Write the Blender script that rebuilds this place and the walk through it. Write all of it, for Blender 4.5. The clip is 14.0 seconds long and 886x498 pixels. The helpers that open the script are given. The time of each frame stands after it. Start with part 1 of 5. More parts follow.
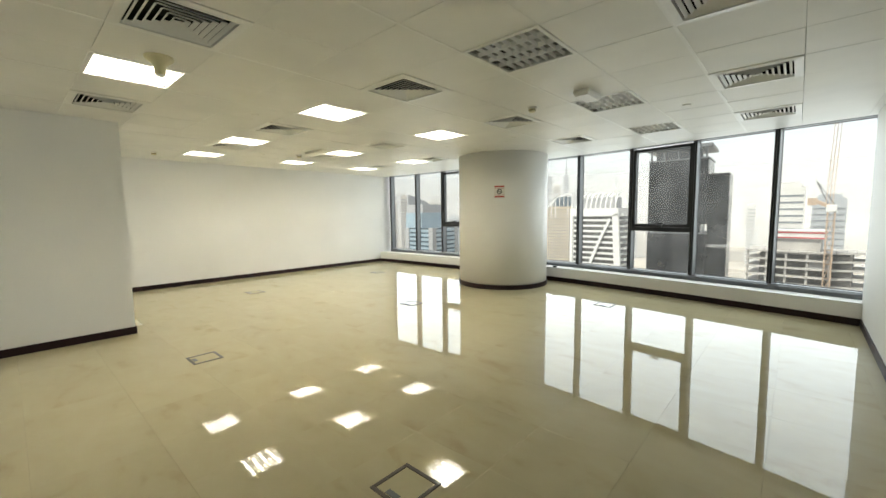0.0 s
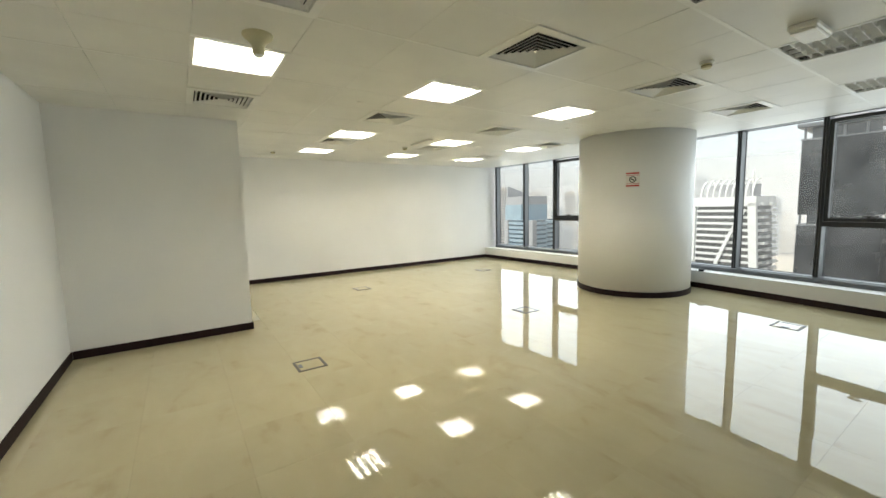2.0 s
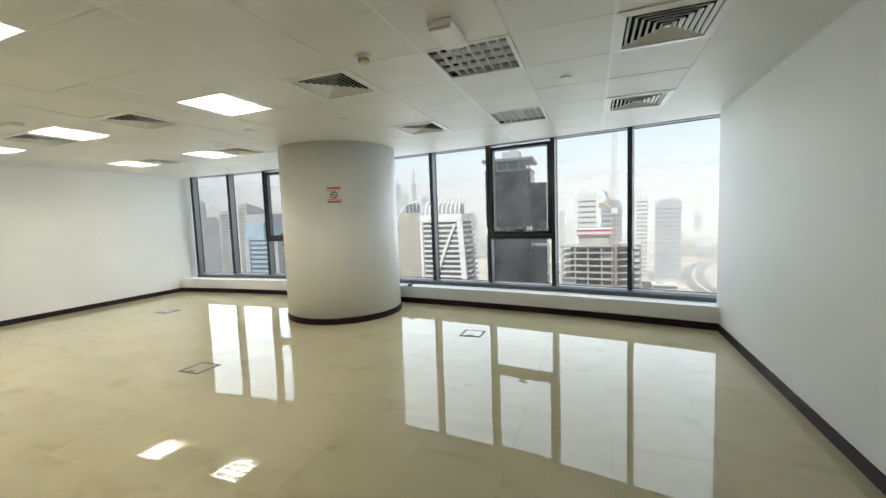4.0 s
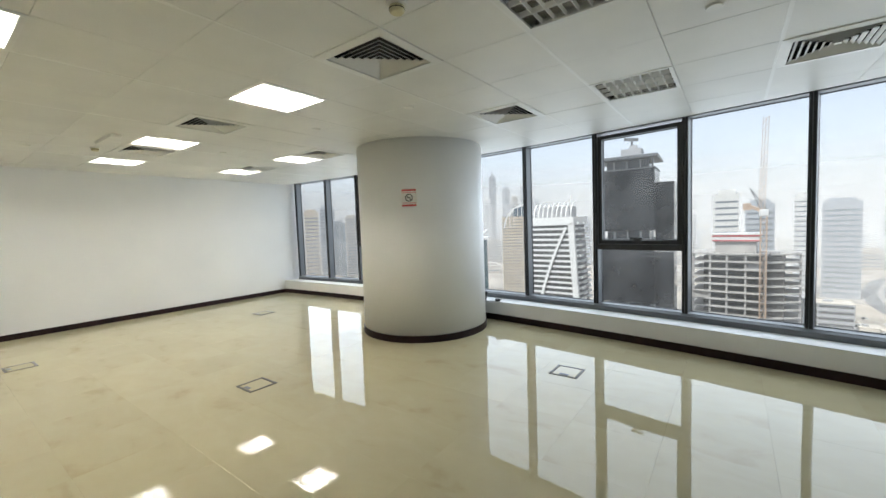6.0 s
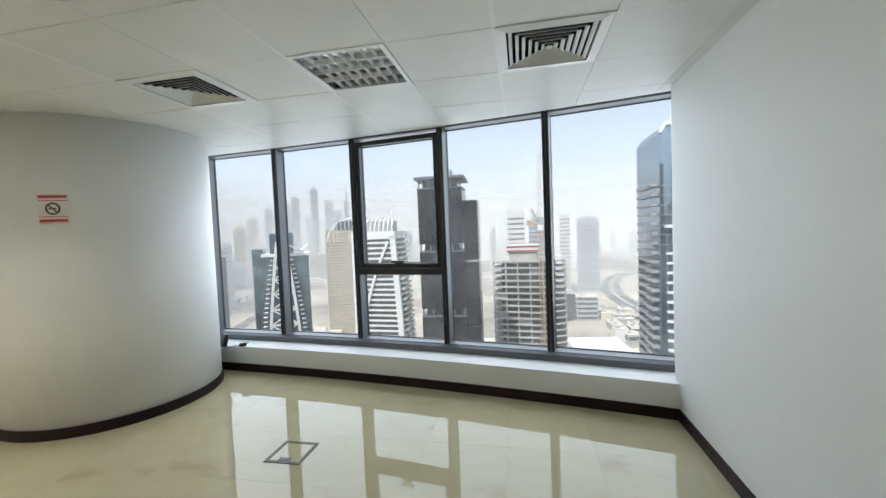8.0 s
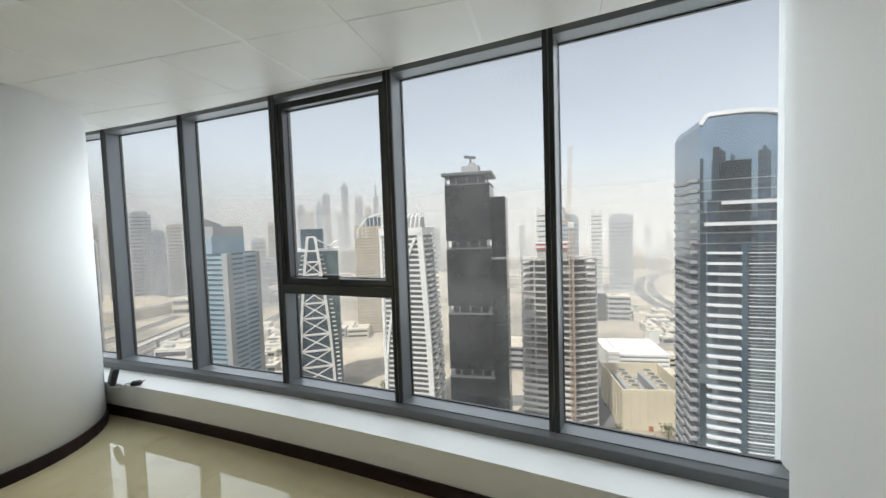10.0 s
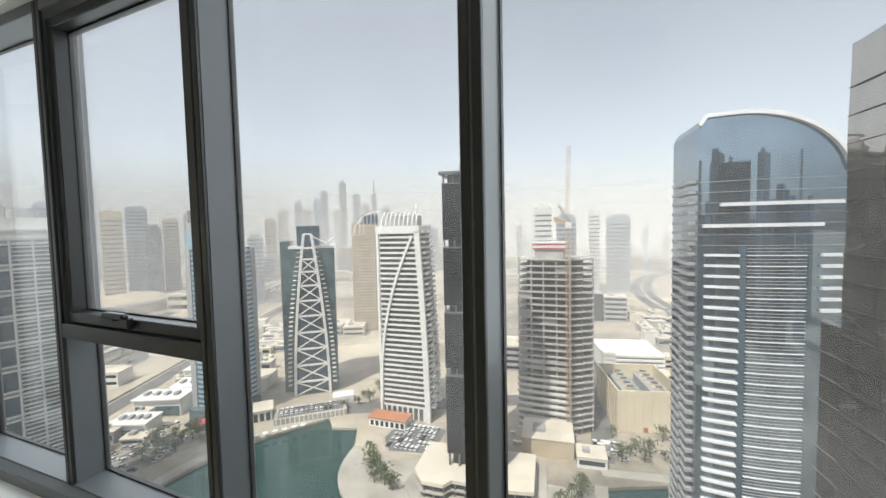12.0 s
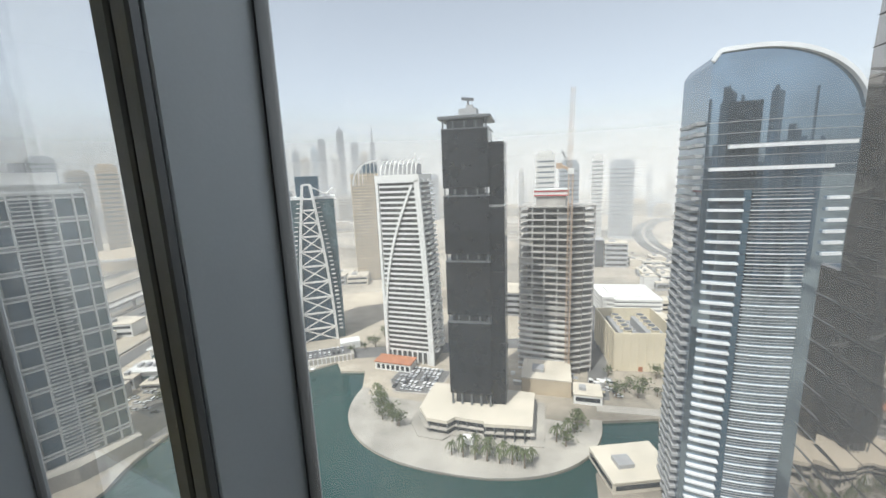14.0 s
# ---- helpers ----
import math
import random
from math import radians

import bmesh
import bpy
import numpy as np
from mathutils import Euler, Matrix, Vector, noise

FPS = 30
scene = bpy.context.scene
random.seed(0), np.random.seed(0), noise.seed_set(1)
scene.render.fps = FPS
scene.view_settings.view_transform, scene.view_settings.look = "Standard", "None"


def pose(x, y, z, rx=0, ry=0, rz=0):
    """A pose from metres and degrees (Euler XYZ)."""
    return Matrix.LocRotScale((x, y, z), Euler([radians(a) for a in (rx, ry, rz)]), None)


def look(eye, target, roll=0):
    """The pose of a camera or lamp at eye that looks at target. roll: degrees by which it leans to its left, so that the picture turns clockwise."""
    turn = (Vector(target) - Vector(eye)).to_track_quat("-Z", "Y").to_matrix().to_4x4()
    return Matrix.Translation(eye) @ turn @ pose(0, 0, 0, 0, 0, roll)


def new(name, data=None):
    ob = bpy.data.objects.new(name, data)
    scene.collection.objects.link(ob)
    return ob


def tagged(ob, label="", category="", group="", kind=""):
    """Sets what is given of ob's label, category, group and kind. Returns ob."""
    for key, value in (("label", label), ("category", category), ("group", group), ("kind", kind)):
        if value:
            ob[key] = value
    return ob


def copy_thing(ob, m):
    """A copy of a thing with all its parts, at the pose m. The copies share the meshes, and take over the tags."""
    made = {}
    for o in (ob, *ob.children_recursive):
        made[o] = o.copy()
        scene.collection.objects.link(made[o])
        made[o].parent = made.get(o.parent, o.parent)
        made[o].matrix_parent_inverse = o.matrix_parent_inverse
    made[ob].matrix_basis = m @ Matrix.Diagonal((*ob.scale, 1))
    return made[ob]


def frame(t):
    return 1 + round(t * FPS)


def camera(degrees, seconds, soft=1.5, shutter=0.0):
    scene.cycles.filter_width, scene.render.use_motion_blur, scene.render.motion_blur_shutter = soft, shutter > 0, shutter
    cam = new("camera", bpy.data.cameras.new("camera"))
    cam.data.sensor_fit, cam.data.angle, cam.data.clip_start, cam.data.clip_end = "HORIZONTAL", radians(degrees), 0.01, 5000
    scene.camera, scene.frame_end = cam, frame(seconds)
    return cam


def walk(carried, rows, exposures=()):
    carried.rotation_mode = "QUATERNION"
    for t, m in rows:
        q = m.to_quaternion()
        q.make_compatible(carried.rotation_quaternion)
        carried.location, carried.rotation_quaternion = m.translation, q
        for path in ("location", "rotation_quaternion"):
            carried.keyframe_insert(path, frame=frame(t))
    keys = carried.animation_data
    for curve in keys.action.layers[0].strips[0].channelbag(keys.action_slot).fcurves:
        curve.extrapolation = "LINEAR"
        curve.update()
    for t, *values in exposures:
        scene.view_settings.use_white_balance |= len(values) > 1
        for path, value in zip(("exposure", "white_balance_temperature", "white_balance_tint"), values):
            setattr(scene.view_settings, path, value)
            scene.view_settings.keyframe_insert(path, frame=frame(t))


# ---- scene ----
cam = camera(96.8, 14.0, 1.5)
PATH = [
    (0, (0.067, 0.015, 1.543), (-1.266, 1.495, 1.361), -0.7),
    (0.5, (-0.041, 0.117, 1.551), (-1.515, 1.454, 1.352), -0.3),
    (1, (-0.298, 0.175, 1.555), (-1.978, 1.238, 1.336), 0.2),
    (1.5, (-0.537, 0.182, 1.566), (-2.302, 1.098, 1.35), -0.2),
    (2, (-0.615, 0.352, 1.574), (-2.271, 1.454, 1.363), -1.4),
    (2.5, (-0.657, 0.662, 1.562), (-2.06, 2.076, 1.386), -1.7),
    (3, (-0.642, 0.913, 1.561), (-1.678, 2.616, 1.396), -2.2),
    (3.5, (-0.691, 1.27, 1.564), (-1.405, 3.131, 1.402), -1.9),
    (4, (-0.71, 1.559, 1.564), (-1.419, 3.422, 1.402), -2.1),
    (4.2, (-0.731, 1.675, 1.565), (-1.658, 3.439, 1.399), -1.6),
    (6.5, (-0.824, 2.778, 1.587), (-2.012, 4.382, 1.462), -2.1),
    (7, (-0.725, 3.114, 1.59), (-1.57, 4.923, 1.479), -2.4),
    (7.5, (-0.59, 3.411, 1.588), (-1.144, 5.33, 1.489), -2.4),
    (8, (-0.465, 3.799, 1.626), (-0.855, 5.759, 1.537), -2.3),
    (8.2, (-0.42, 3.96, 1.632), (-0.811, 5.918, 1.529), -2.0),
    (10.3, (-0.19, 5.535, 1.644), (-0.739, 7.456, 1.548), -2.0),
    (10.5, (-0.173, 5.663, 1.651), (-0.729, 7.582, 1.562), -2.0),
    (11, (-0.137, 6.051, 1.649), (-0.673, 7.976, 1.566), -1.7),
    (11.5, (-0.121, 6.376, 1.661), (-0.618, 8.311, 1.572), -1.5),
    (12, (-0.025, 6.706, 1.659), (-0.543, 8.635, 1.55), -1.2),
    (12.5, (0.043, 6.936, 1.668), (-0.556, 8.84, 1.540), -0.9),
    (13, (0.026, 7.192, 1.673), (-0.664, 9.063, 1.528), -0.9),
    (13.5, (0.059, 7.320, 1.678), (-0.646, 9.181, 1.480), -1.3),
    (14, (0.190, 7.381, 1.682), (-0.335, 9.275, 1.316), -2.2),
]
walk(cam, [(t, look(eye, target, roll)) for t, eye, target, roll in PATH],
     exposures=[(0.0, 0.62, 6700, 9), (1.2, 0.68, 6650, 9), (2.5, 0.50, 6400, 10), (4.0, 0.44, 6250, 11), (6.5, 0.34, 6000, 13), (7.0, 0.31, 5950, 13), (8.2, 0.44, 6050, 13), (10.3, 0.24, 6500, 13), (11.5, 0.34, 6550, 13), (13.0, 0.28, 6350, 12), (14.0, 0.29, 6250, 12)])

# ---------------------------------------------------------------- world and sun
SUN_EL, SUN_AZ = 60.0, 202.0  # degrees above the horizon; degrees from the window axis, clockwise
world = bpy.data.worlds.new("world")
scene.world = world
world.use_nodes = True
wn = world.node_tree
sky = wn.nodes.new("ShaderNodeTexSky")
sky.sky_type = "NISHITA"
sky.sun_disc = False
sky.sun_elevation, sky.sun_rotation = radians(SUN_EL), radians(SUN_AZ)
sky.air_density, sky.dust_density, sky.ozone_density, sky.altitude = 1.0, 2.5, 1.0, 0.0
haze = wn.nodes.new("ShaderNodeHueSaturation")  # dusty air takes most of the blue out
haze.inputs["Saturation"].default_value = 0.34
wn.links.new(sky.outputs[0], haze.inputs["Color"])
wn.links.new(haze.outputs[0], wn.nodes["Background"].inputs[0])
wn.nodes["Background"].inputs[1].default_value = 0.165

sun_data = bpy.data.lights.new("sun", "SUN")
sun_data.energy, sun_data.angle, sun_data.color = 3.2, radians(0.6), (1.0, 0.95, 0.86)
sun = new("sun", sun_data)
az, el = radians(SUN_AZ), radians(SUN_EL)
sun_dir = Vector((math.sin(az) * math.cos(el), math.cos(az) * math.cos(el), math.sin(el)))
sun.matrix_world = look(sun_dir * 50, (0, 0, 0))

# added area lamp outside the window band, tops up the sky light from above the horizon
FILL_POWER, SKY_TILT, TALL = 370.0, radians(36), 3.4
wl = bpy.data.lights.new("added_window_lamp", "AREA")
wl.shape, wl.size, wl.size_y, wl.energy, wl.color = "RECTANGLE", 16.4, TALL, FILL_POWER, (0.90, 0.955, 1.0)
wo = new("added_window_lamp", wl)
slope = math.atan(-0.085)
foot = Vector((-6.0, 8.5875, 0.40)) + Vector((-math.sin(slope), math.cos(slope), 0)) * 0.12
inward = Vector((math.sin(slope) * math.cos(SKY_TILT), -math.cos(slope) * math.cos(SKY_TILT), -math.sin(SKY_TILT)))
eye = foot + Vector((-math.sin(slope) * math.sin(SKY_TILT), math.cos(slope) * math.sin(SKY_TILT), math.cos(SKY_TILT))) * (TALL / 2)
wo.matrix_world = look(eye, eye + inward)

TUBE_POWER = 66.0
TUBE_COLOUR = (1.0, 0.94, 0.80, 1)


# ---------------------------------------------------------------- materials
def nodes_of(name):
    m = bpy.data.materials.new(name)
    m.use_nodes = True
    t = m.node_tree
    return m, t, t.nodes["Principled BSDF"], t.links


def surf(name, colour, rough=0.5, metal=0.0, var=0.12, coarse=1.5, fine=40.0, bump=0.02, tint=None, per_piece=0.0, spec=0.5):
    """A surface with a coarse and a fine variation; sizes are features per metre."""
    m, t, b, ln = nodes_of(name)
    co = t.nodes.new("ShaderNodeTexCoord")
    n1, n2 = t.nodes.new("ShaderNodeTexNoise"), t.nodes.new("ShaderNodeTexNoise")
    n1.inputs["Scale"].default_value, n1.inputs["Detail"].default_value = coarse, 5
    n2.inputs["Scale"].default_value, n2.inputs["Detail"].default_value = fine, 3
    ln.new(co.outputs["Object"], n1.inputs["Vector"])
    ln.new(co.outputs["Object"], n2.inputs["Vector"])
    mix = t.nodes.new("ShaderNodeMix")
    mix.data_type = "RGBA"
    dark = tint or tuple(c * (1 - 2.2 * var) for c in colour)
    mix.inputs["A"].default_value = (*dark, 1)
    mix.inputs["B"].default_value = (*(min(1, c * (1 + var * 0.5)) for c in colour), 1)
    add = t.nodes.new("ShaderNodeMath")
    add.operation = "MULTIPLY_ADD"
    add.inputs[1].default_value = 0.3
    ln.new(n2.outputs["Fac"], add.inputs[0])
    ln.new(n1.outputs["Fac"], add.inputs[2])
    rng = t.nodes.new("ShaderNodeMapRange")
    rng.inputs["From Min"].default_value, rng.inputs["From Max"].default_value = 0.4, 0.85
    ln.new(add.outputs[0], rng.inputs["Value"])
    ln.new(rng.outputs[0], mix.inputs["Factor"])
    out = mix.outputs["Result"]
    if per_piece:
        info = t.nodes.new("ShaderNodeObjectInfo")
        hsv = t.nodes.new("ShaderNodeHueSaturation")
        r2 = t.nodes.new("ShaderNodeMapRange")
        r2.inputs["To Min"].default_value, r2.inputs["To Max"].default_value = 1 - per_piece, 1 + per_piece
        ln.new(info.outputs["Random"], r2.inputs["Value"])
        ln.new(r2.outputs[0], hsv.inputs["Value"])
        ln.new(out, hsv.inputs["Color"])
        out = hsv.outputs[0]
    ln.new(out, b.inputs["Base Color"])
    rr = t.nodes.new("ShaderNodeMapRange")
    rr.inputs["To Min"].default_value, rr.inputs["To Max"].default_value = max(0.01, rough * 0.8), min(1, rough * 1.2)
    ln.new(n1.outputs["Fac"], rr.inputs["Value"])
    ln.new(rr.outputs[0], b.inputs["Roughness"])
    b.inputs["Metallic"].default_value = metal
    b.inputs["Specular IOR Level"].default_value = spec
    if bump:
        bp = t.nodes.new("ShaderNodeBump")
        bp.inputs["Strength"].default_value, bp.inputs["Distance"].default_value = bump, 0.01
        ln.new(n2.outputs["Fac"], bp.inputs["Height"])
        ln.new(bp.outputs[0], b.inputs["Normal"])
    return m


def glow(name, colour, strength):
    m, t, b, ln = nodes_of(name)
    b.inputs["Base Color"].default_value = (0.9, 0.9, 0.9, 1)
    b.inputs["Emission Color"].default_value = colour
    b.inputs["Emission Strength"].default_value = strength
    return m


def pane_glass(name, tint, glare_veil):
    """Clear glass: straight through, with a mirror share by Fresnel and a thin mottled veil put in for glare."""
    m, t, b, ln = nodes_of(name)
    t.nodes.remove(b)
    out = t.nodes["Material Output"]
    tr, gl, df = t.nodes.new("ShaderNodeBsdfTransparent"), t.nodes.new("ShaderNodeBsdfGlossy"), t.nodes.new("ShaderNodeBsdfTranslucent")
    tr.inputs[0].default_value = (*tint, 1)
    gl.inputs["Roughness"].default_value = 0.0
    df.inputs[0].default_value = (0.75, 0.73, 0.68, 1)
    lw, pw = t.nodes.new("ShaderNodeLayerWeight"), t.nodes.new("ShaderNodeMath")
    pw.operation, pw.inputs[1].default_value = "POWER", 5.0
    fr = t.nodes.new("ShaderNodeMapRange")
    fr.inputs["To Min"].default_value, fr.inputs["To Max"].default_value = 0.012, 0.9
    ln.new(lw.outputs["Facing"], pw.inputs[0])
    ln.new(pw.outputs[0], fr.inputs["Value"])
    no = t.nodes.new("ShaderNodeTexNoise")
    no.inputs["Scale"].default_value, no.inputs["Detail"].default_value = 2.2, 6
    co = t.nodes.new("ShaderNodeTexCoord")
    ln.new(co.outputs["Object"], no.inputs["Vector"])
    mr = t.nodes.new("ShaderNodeMapRange")
    mr.inputs["From Min"].default_value, mr.inputs["From Max"].default_value = 0.3, 0.75
    mr.inputs["To Min"].default_value, mr.inputs["To Max"].default_value = glare_veil * 0.5, glare_veil * 1.5
    ln.new(no.outputs["Fac"], mr.inputs["Value"])
    m1, m2 = t.nodes.new("ShaderNodeMixShader"), t.nodes.new("ShaderNodeMixShader")
    ln.new(mr.outputs[0], m1.inputs[0])
    ln.new(tr.outputs[0], m1.inputs[1])
    ln.new(df.outputs[0], m1.inputs[2])
    ln.new(fr.outputs[0], m2.inputs[0])
    ln.new(m1.outputs[0], m2.inputs[1])
    ln.new(gl.outputs[0], m2.inputs[2])
    ln.new(m2.outputs[0], out.inputs[0])
    return m


def polished_tile(name):
    """Cream polished stone-look tile with faint brown wisps, different on each tile."""
    m, t, b, ln = nodes_of(name)
    co, info = t.nodes.new("ShaderNodeTexCoord"), t.nodes.new("ShaderNodeObjectInfo")
    off = t.nodes.new("ShaderNodeVectorMath")
    off.operation = "MULTIPLY_ADD"
    off.inputs[1].default_value = (1, 1, 1)
    sc = t.nodes.new("ShaderNodeMath")
    sc.operation = "MULTIPLY"
    sc.inputs[1].default_value = 37.0
    ln.new(info.outputs["Random"], sc.inputs[0])
    ln.new(co.outputs["Object"], off.inputs[0])
    ln.new(sc.outputs[0], off.inputs[2])
    mp = t.nodes.new("ShaderNodeMapping")
    mp.inputs["Rotation"].default_value = (0, 0, radians(24))
    mp.inputs["Scale"].default_value = (1.1, 2.3, 1)
    ln.new(off.outputs[0], mp.inputs["Vector"])
    w = t.nodes.new("ShaderNodeTexNoise")
    w.inputs["Scale"].default_value, w.inputs["Detail"].default_value, w.inputs["Distortion"].default_value = 1.5, 7, 0.9
    ln.new(mp.outputs[0], w.inputs["Vector"])
    f = t.nodes.new("ShaderNodeTexNoise")
    f.inputs["Scale"].default_value, f.inputs["Detail"].default_value = 9, 6
    ln.new(off.outputs[0], f.inputs["Vector"])
    rp = t.nodes.new("ShaderNodeValToRGB")
    rp.color_ramp.elements[0].position, rp.color_ramp.elements[0].color = 0.20, (0.392, 0.328, 0.188, 1)
    rp.color_ramp.elements[1].position, rp.color_ramp.elements[1].color = 0.40, (0.465, 0.410, 0.255, 1)
    e = rp.color_ramp.elements.new(0.75)
    e.color = (0.490, 0.440, 0.282, 1)
    mx = t.nodes.new("ShaderNodeMath")
    mx.operation = "MULTIPLY_ADD"
    mx.inputs[1].default_value, mx.inputs[2].default_value = 0.25, -0.12
    ln.new(f.outputs["Fac"], mx.inputs[0])
    ad = t.nodes.new("ShaderNodeMath")
    ln.new(mx.outputs[0], ad.inputs[0])
    ln.new(w.outputs["Fac"], ad.inputs[1])
    ln.new(ad.outputs[0], rp.inputs[0])
    hsv = t.nodes.new("ShaderNodeHueSaturation")
    r2 = t.nodes.new("ShaderNodeMapRange")
    r2.inputs["To Min"].default_value, r2.inputs["To Max"].default_value = 0.98, 1.02
    ln.new(info.outputs["Random"], r2.inputs["Value"])
    ln.new(r2.outputs[0], hsv.inputs["Value"])
    ln.new(rp.outputs[0], hsv.inputs["Color"])
    ln.new(hsv.outputs[0], b.inputs["Base Color"])
    sm = t.nodes.new("ShaderNodeTexNoise")
    sm.inputs["Scale"].default_value, sm.inputs["Detail"].default_value = 1.3, 4
    ln.new(co.outputs["Object"], sm.inputs["Vector"])
    rr = t.nodes.new("ShaderNodeMapRange")
    rr.inputs["To Min"].default_value, rr.inputs["To Max"].default_value = 0.004, 0.02
    ln.new(sm.outputs["Fac"], rr.inputs["Value"])
    ln.new(rr.outputs[0], b.inputs["Roughness"])
    b.inputs["IOR"].default_value = 1.47
    bp = t.nodes.new("ShaderNodeBump")
    bp.inputs["Strength"].default_value, bp.inputs["Distance"].default_value = 0.04, 0.004
    ln.new(sm.outputs["Fac"], bp.inputs["Height"])
    ln.new(bp.outputs[0], b.inputs["Normal"])
    return m


def lake_water(name):
    m, t, b, ln = nodes_of(name)
    b.inputs["Base Color"].default_value = (0.012, 0.062, 0.055, 1)
    b.inputs["Roughness"].default_value = 0.08
    n = t.nodes.new("ShaderNodeTexNoise")
    n.inputs["Scale"].default_value, n.inputs["Detail"].default_value = 0.5, 4
    co = t.nodes.new("ShaderNodeTexCoord")
    ln.new(co.outputs["Object"], n.inputs["Vector"])
    bp = t.nodes.new("ShaderNodeBump")
    bp.inputs["Strength"].default_value, bp.inputs["Distance"].default_value = 0.25, 0.15
    ln.new(n.outputs["Fac"], bp.inputs["Height"])
    ln.new(bp.outputs[0], b.inputs["Normal"])
    n2 = t.nodes.new("ShaderNodeTexNoise")
    n2.inputs["Scale"].default_value = 0.012
    ln.new(co.outputs["Object"], n2.inputs["Vector"])
    rp = t.nodes.new("ShaderNodeValToRGB")
    rp.color_ramp.elements[0].color, rp.color_ramp.elements[1].color = (0.006, 0.032, 0.029, 1), (0.012, 0.055, 0.049, 1)
    ln.new(n2.outputs["Fac"], rp.inputs[0])
    ln.new(rp.outputs[0], b.inputs["Base Color"])
    return m


def haze_sheet(name, share, top):
    """Added sheet standing in for dusty haze: lets most light straight through, scatters a share, thinner with height.
    """
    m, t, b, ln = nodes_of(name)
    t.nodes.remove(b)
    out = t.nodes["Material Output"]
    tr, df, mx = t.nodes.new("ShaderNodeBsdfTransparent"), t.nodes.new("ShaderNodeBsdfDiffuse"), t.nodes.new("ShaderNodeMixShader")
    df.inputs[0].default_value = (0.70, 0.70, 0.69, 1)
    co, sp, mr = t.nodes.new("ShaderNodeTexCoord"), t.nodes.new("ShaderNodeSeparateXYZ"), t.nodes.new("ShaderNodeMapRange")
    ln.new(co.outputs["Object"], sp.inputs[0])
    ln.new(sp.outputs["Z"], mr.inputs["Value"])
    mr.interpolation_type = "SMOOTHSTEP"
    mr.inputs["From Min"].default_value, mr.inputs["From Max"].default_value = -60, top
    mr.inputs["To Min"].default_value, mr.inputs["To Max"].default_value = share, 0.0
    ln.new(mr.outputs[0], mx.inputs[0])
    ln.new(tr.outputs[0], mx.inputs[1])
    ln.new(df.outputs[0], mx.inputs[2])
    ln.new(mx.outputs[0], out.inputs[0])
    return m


WALL = surf("wall_paint", (0.84, 0.84, 0.825), 0.55, var=0.03, coarse=0.7, fine=90, bump=0.05)
CEIL = surf("ceiling_tile_paint", (0.78, 0.775, 0.74), 0.5, var=0.05, coarse=1.3, fine=120, bump=0.04)
STRIP = surf("ceiling_runner_paint", (0.82, 0.82, 0.79), 0.4, var=0.03)
SLAB = surf("concrete_slab", (0.4, 0.39, 0.37), 0.9)
SKIRT = surf("dark_stained_wood", (0.020, 0.007, 0.007), 0.5, var=0.25, coarse=3, fine=60, bump=0.05, spec=0.25)
TILE = polished_tile("polished_floor_tile")
GROUT = surf("grout", (0.40, 0.355, 0.24), 0.6)
ALU = surf("grey_powder_coated_aluminium", (0.135, 0.145, 0.155), 0.45, var=0.05, coarse=2, fine=200, bump=0.02)
# frame aluminium with the shade of backlit room-side faces in its colour
ALU_SHADE = surf("aluminium_painted_shade", (0.018, 0.019, 0.020), 0.42, var=0.08, coarse=2, fine=200, bump=0.02)
GASKET = surf("black_rubber_gasket", (0.012, 0.012, 0.012), 0.6)
GLASS = pane_glass("window_glass", (0.93, 0.955, 0.95), 0.038)
BLACKP = surf("black_plastic", (0.015, 0.015, 0.017), 0.4, var=0.1)
WHITEP = surf("white_plastic", (0.78, 0.77, 0.72), 0.4, var=0.04)
CREAMP = surf("yellowed_plastic", (0.62, 0.57, 0.36), 0.45, var=0.06)
VENTW = surf("white_vent_metal", (0.80, 0.80, 0.77), 0.4, var=0.05)
# near-black base stands in for the shade inside the ceiling vents
VOID = surf("plenum_painted_shade", (0.02, 0.02, 0.02), 0.9)
LOUV = surf("satin_aluminium_louvre", (0.90, 0.90, 0.89), 0.3, metal=0.1, var=0.04)
HOUSE = surf("mirror_aluminium_reflector", (0.72, 0.72, 0.71), 0.2, metal=0.95, var=0.08)
TUBE_ON = glow("lit_fluorescent_tube", TUBE_COLOUR, TUBE_POWER)
TUBE_OFF = surf("unlit_fluorescent_tube", (0.85, 0.86, 0.85), 0.3, var=0.02)
RACK = surf("light_grey_cabinet_steel", (0.56, 0.57, 0.58), 0.42, var=0.04, fine=150)
SMOKED = surf("smoked_acrylic", (0.03, 0.032, 0.028), 0.06, var=0.1, bump=0, spec=0.6)
BRASS = surf("floor_box_brass_trim", (0.075, 0.062, 0.045), 0.4, metal=0.4, var=0.15)
RED = surf("red_print", (0.55, 0.05, 0.05), 0.5, var=0.06)
SIGNW = surf("sign_white", (0.78, 0.76, 0.72), 0.4, var=0.04)
INK = surf("black_print", (0.03, 0.03, 0.03), 0.5)

# outdoors
CONC = surf("sunlit_concrete", (0.50, 0.475, 0.44), 0.85, var=0.14, coarse=0.15, fine=2, per_piece=0.06)
SAND = surf("pale_sand_ground", (0.45, 0.395, 0.315), 0.95, var=0.30, coarse=0.012, fine=0.15, bump=0)
PAVE = surf("pale_paving", (0.43, 0.40, 0.35), 0.85, var=0.2, coarse=0.05, fine=1.2, bump=0)
ROOFC = surf("cream_roof_membrane", (0.62, 0.56, 0.46), 0.85, var=0.10, coarse=0.08, fine=1.0)
ASPH = surf("worn_asphalt", (0.16, 0.155, 0.15), 0.9, var=0.15, coarse=0.06, fine=1.0, bump=0)
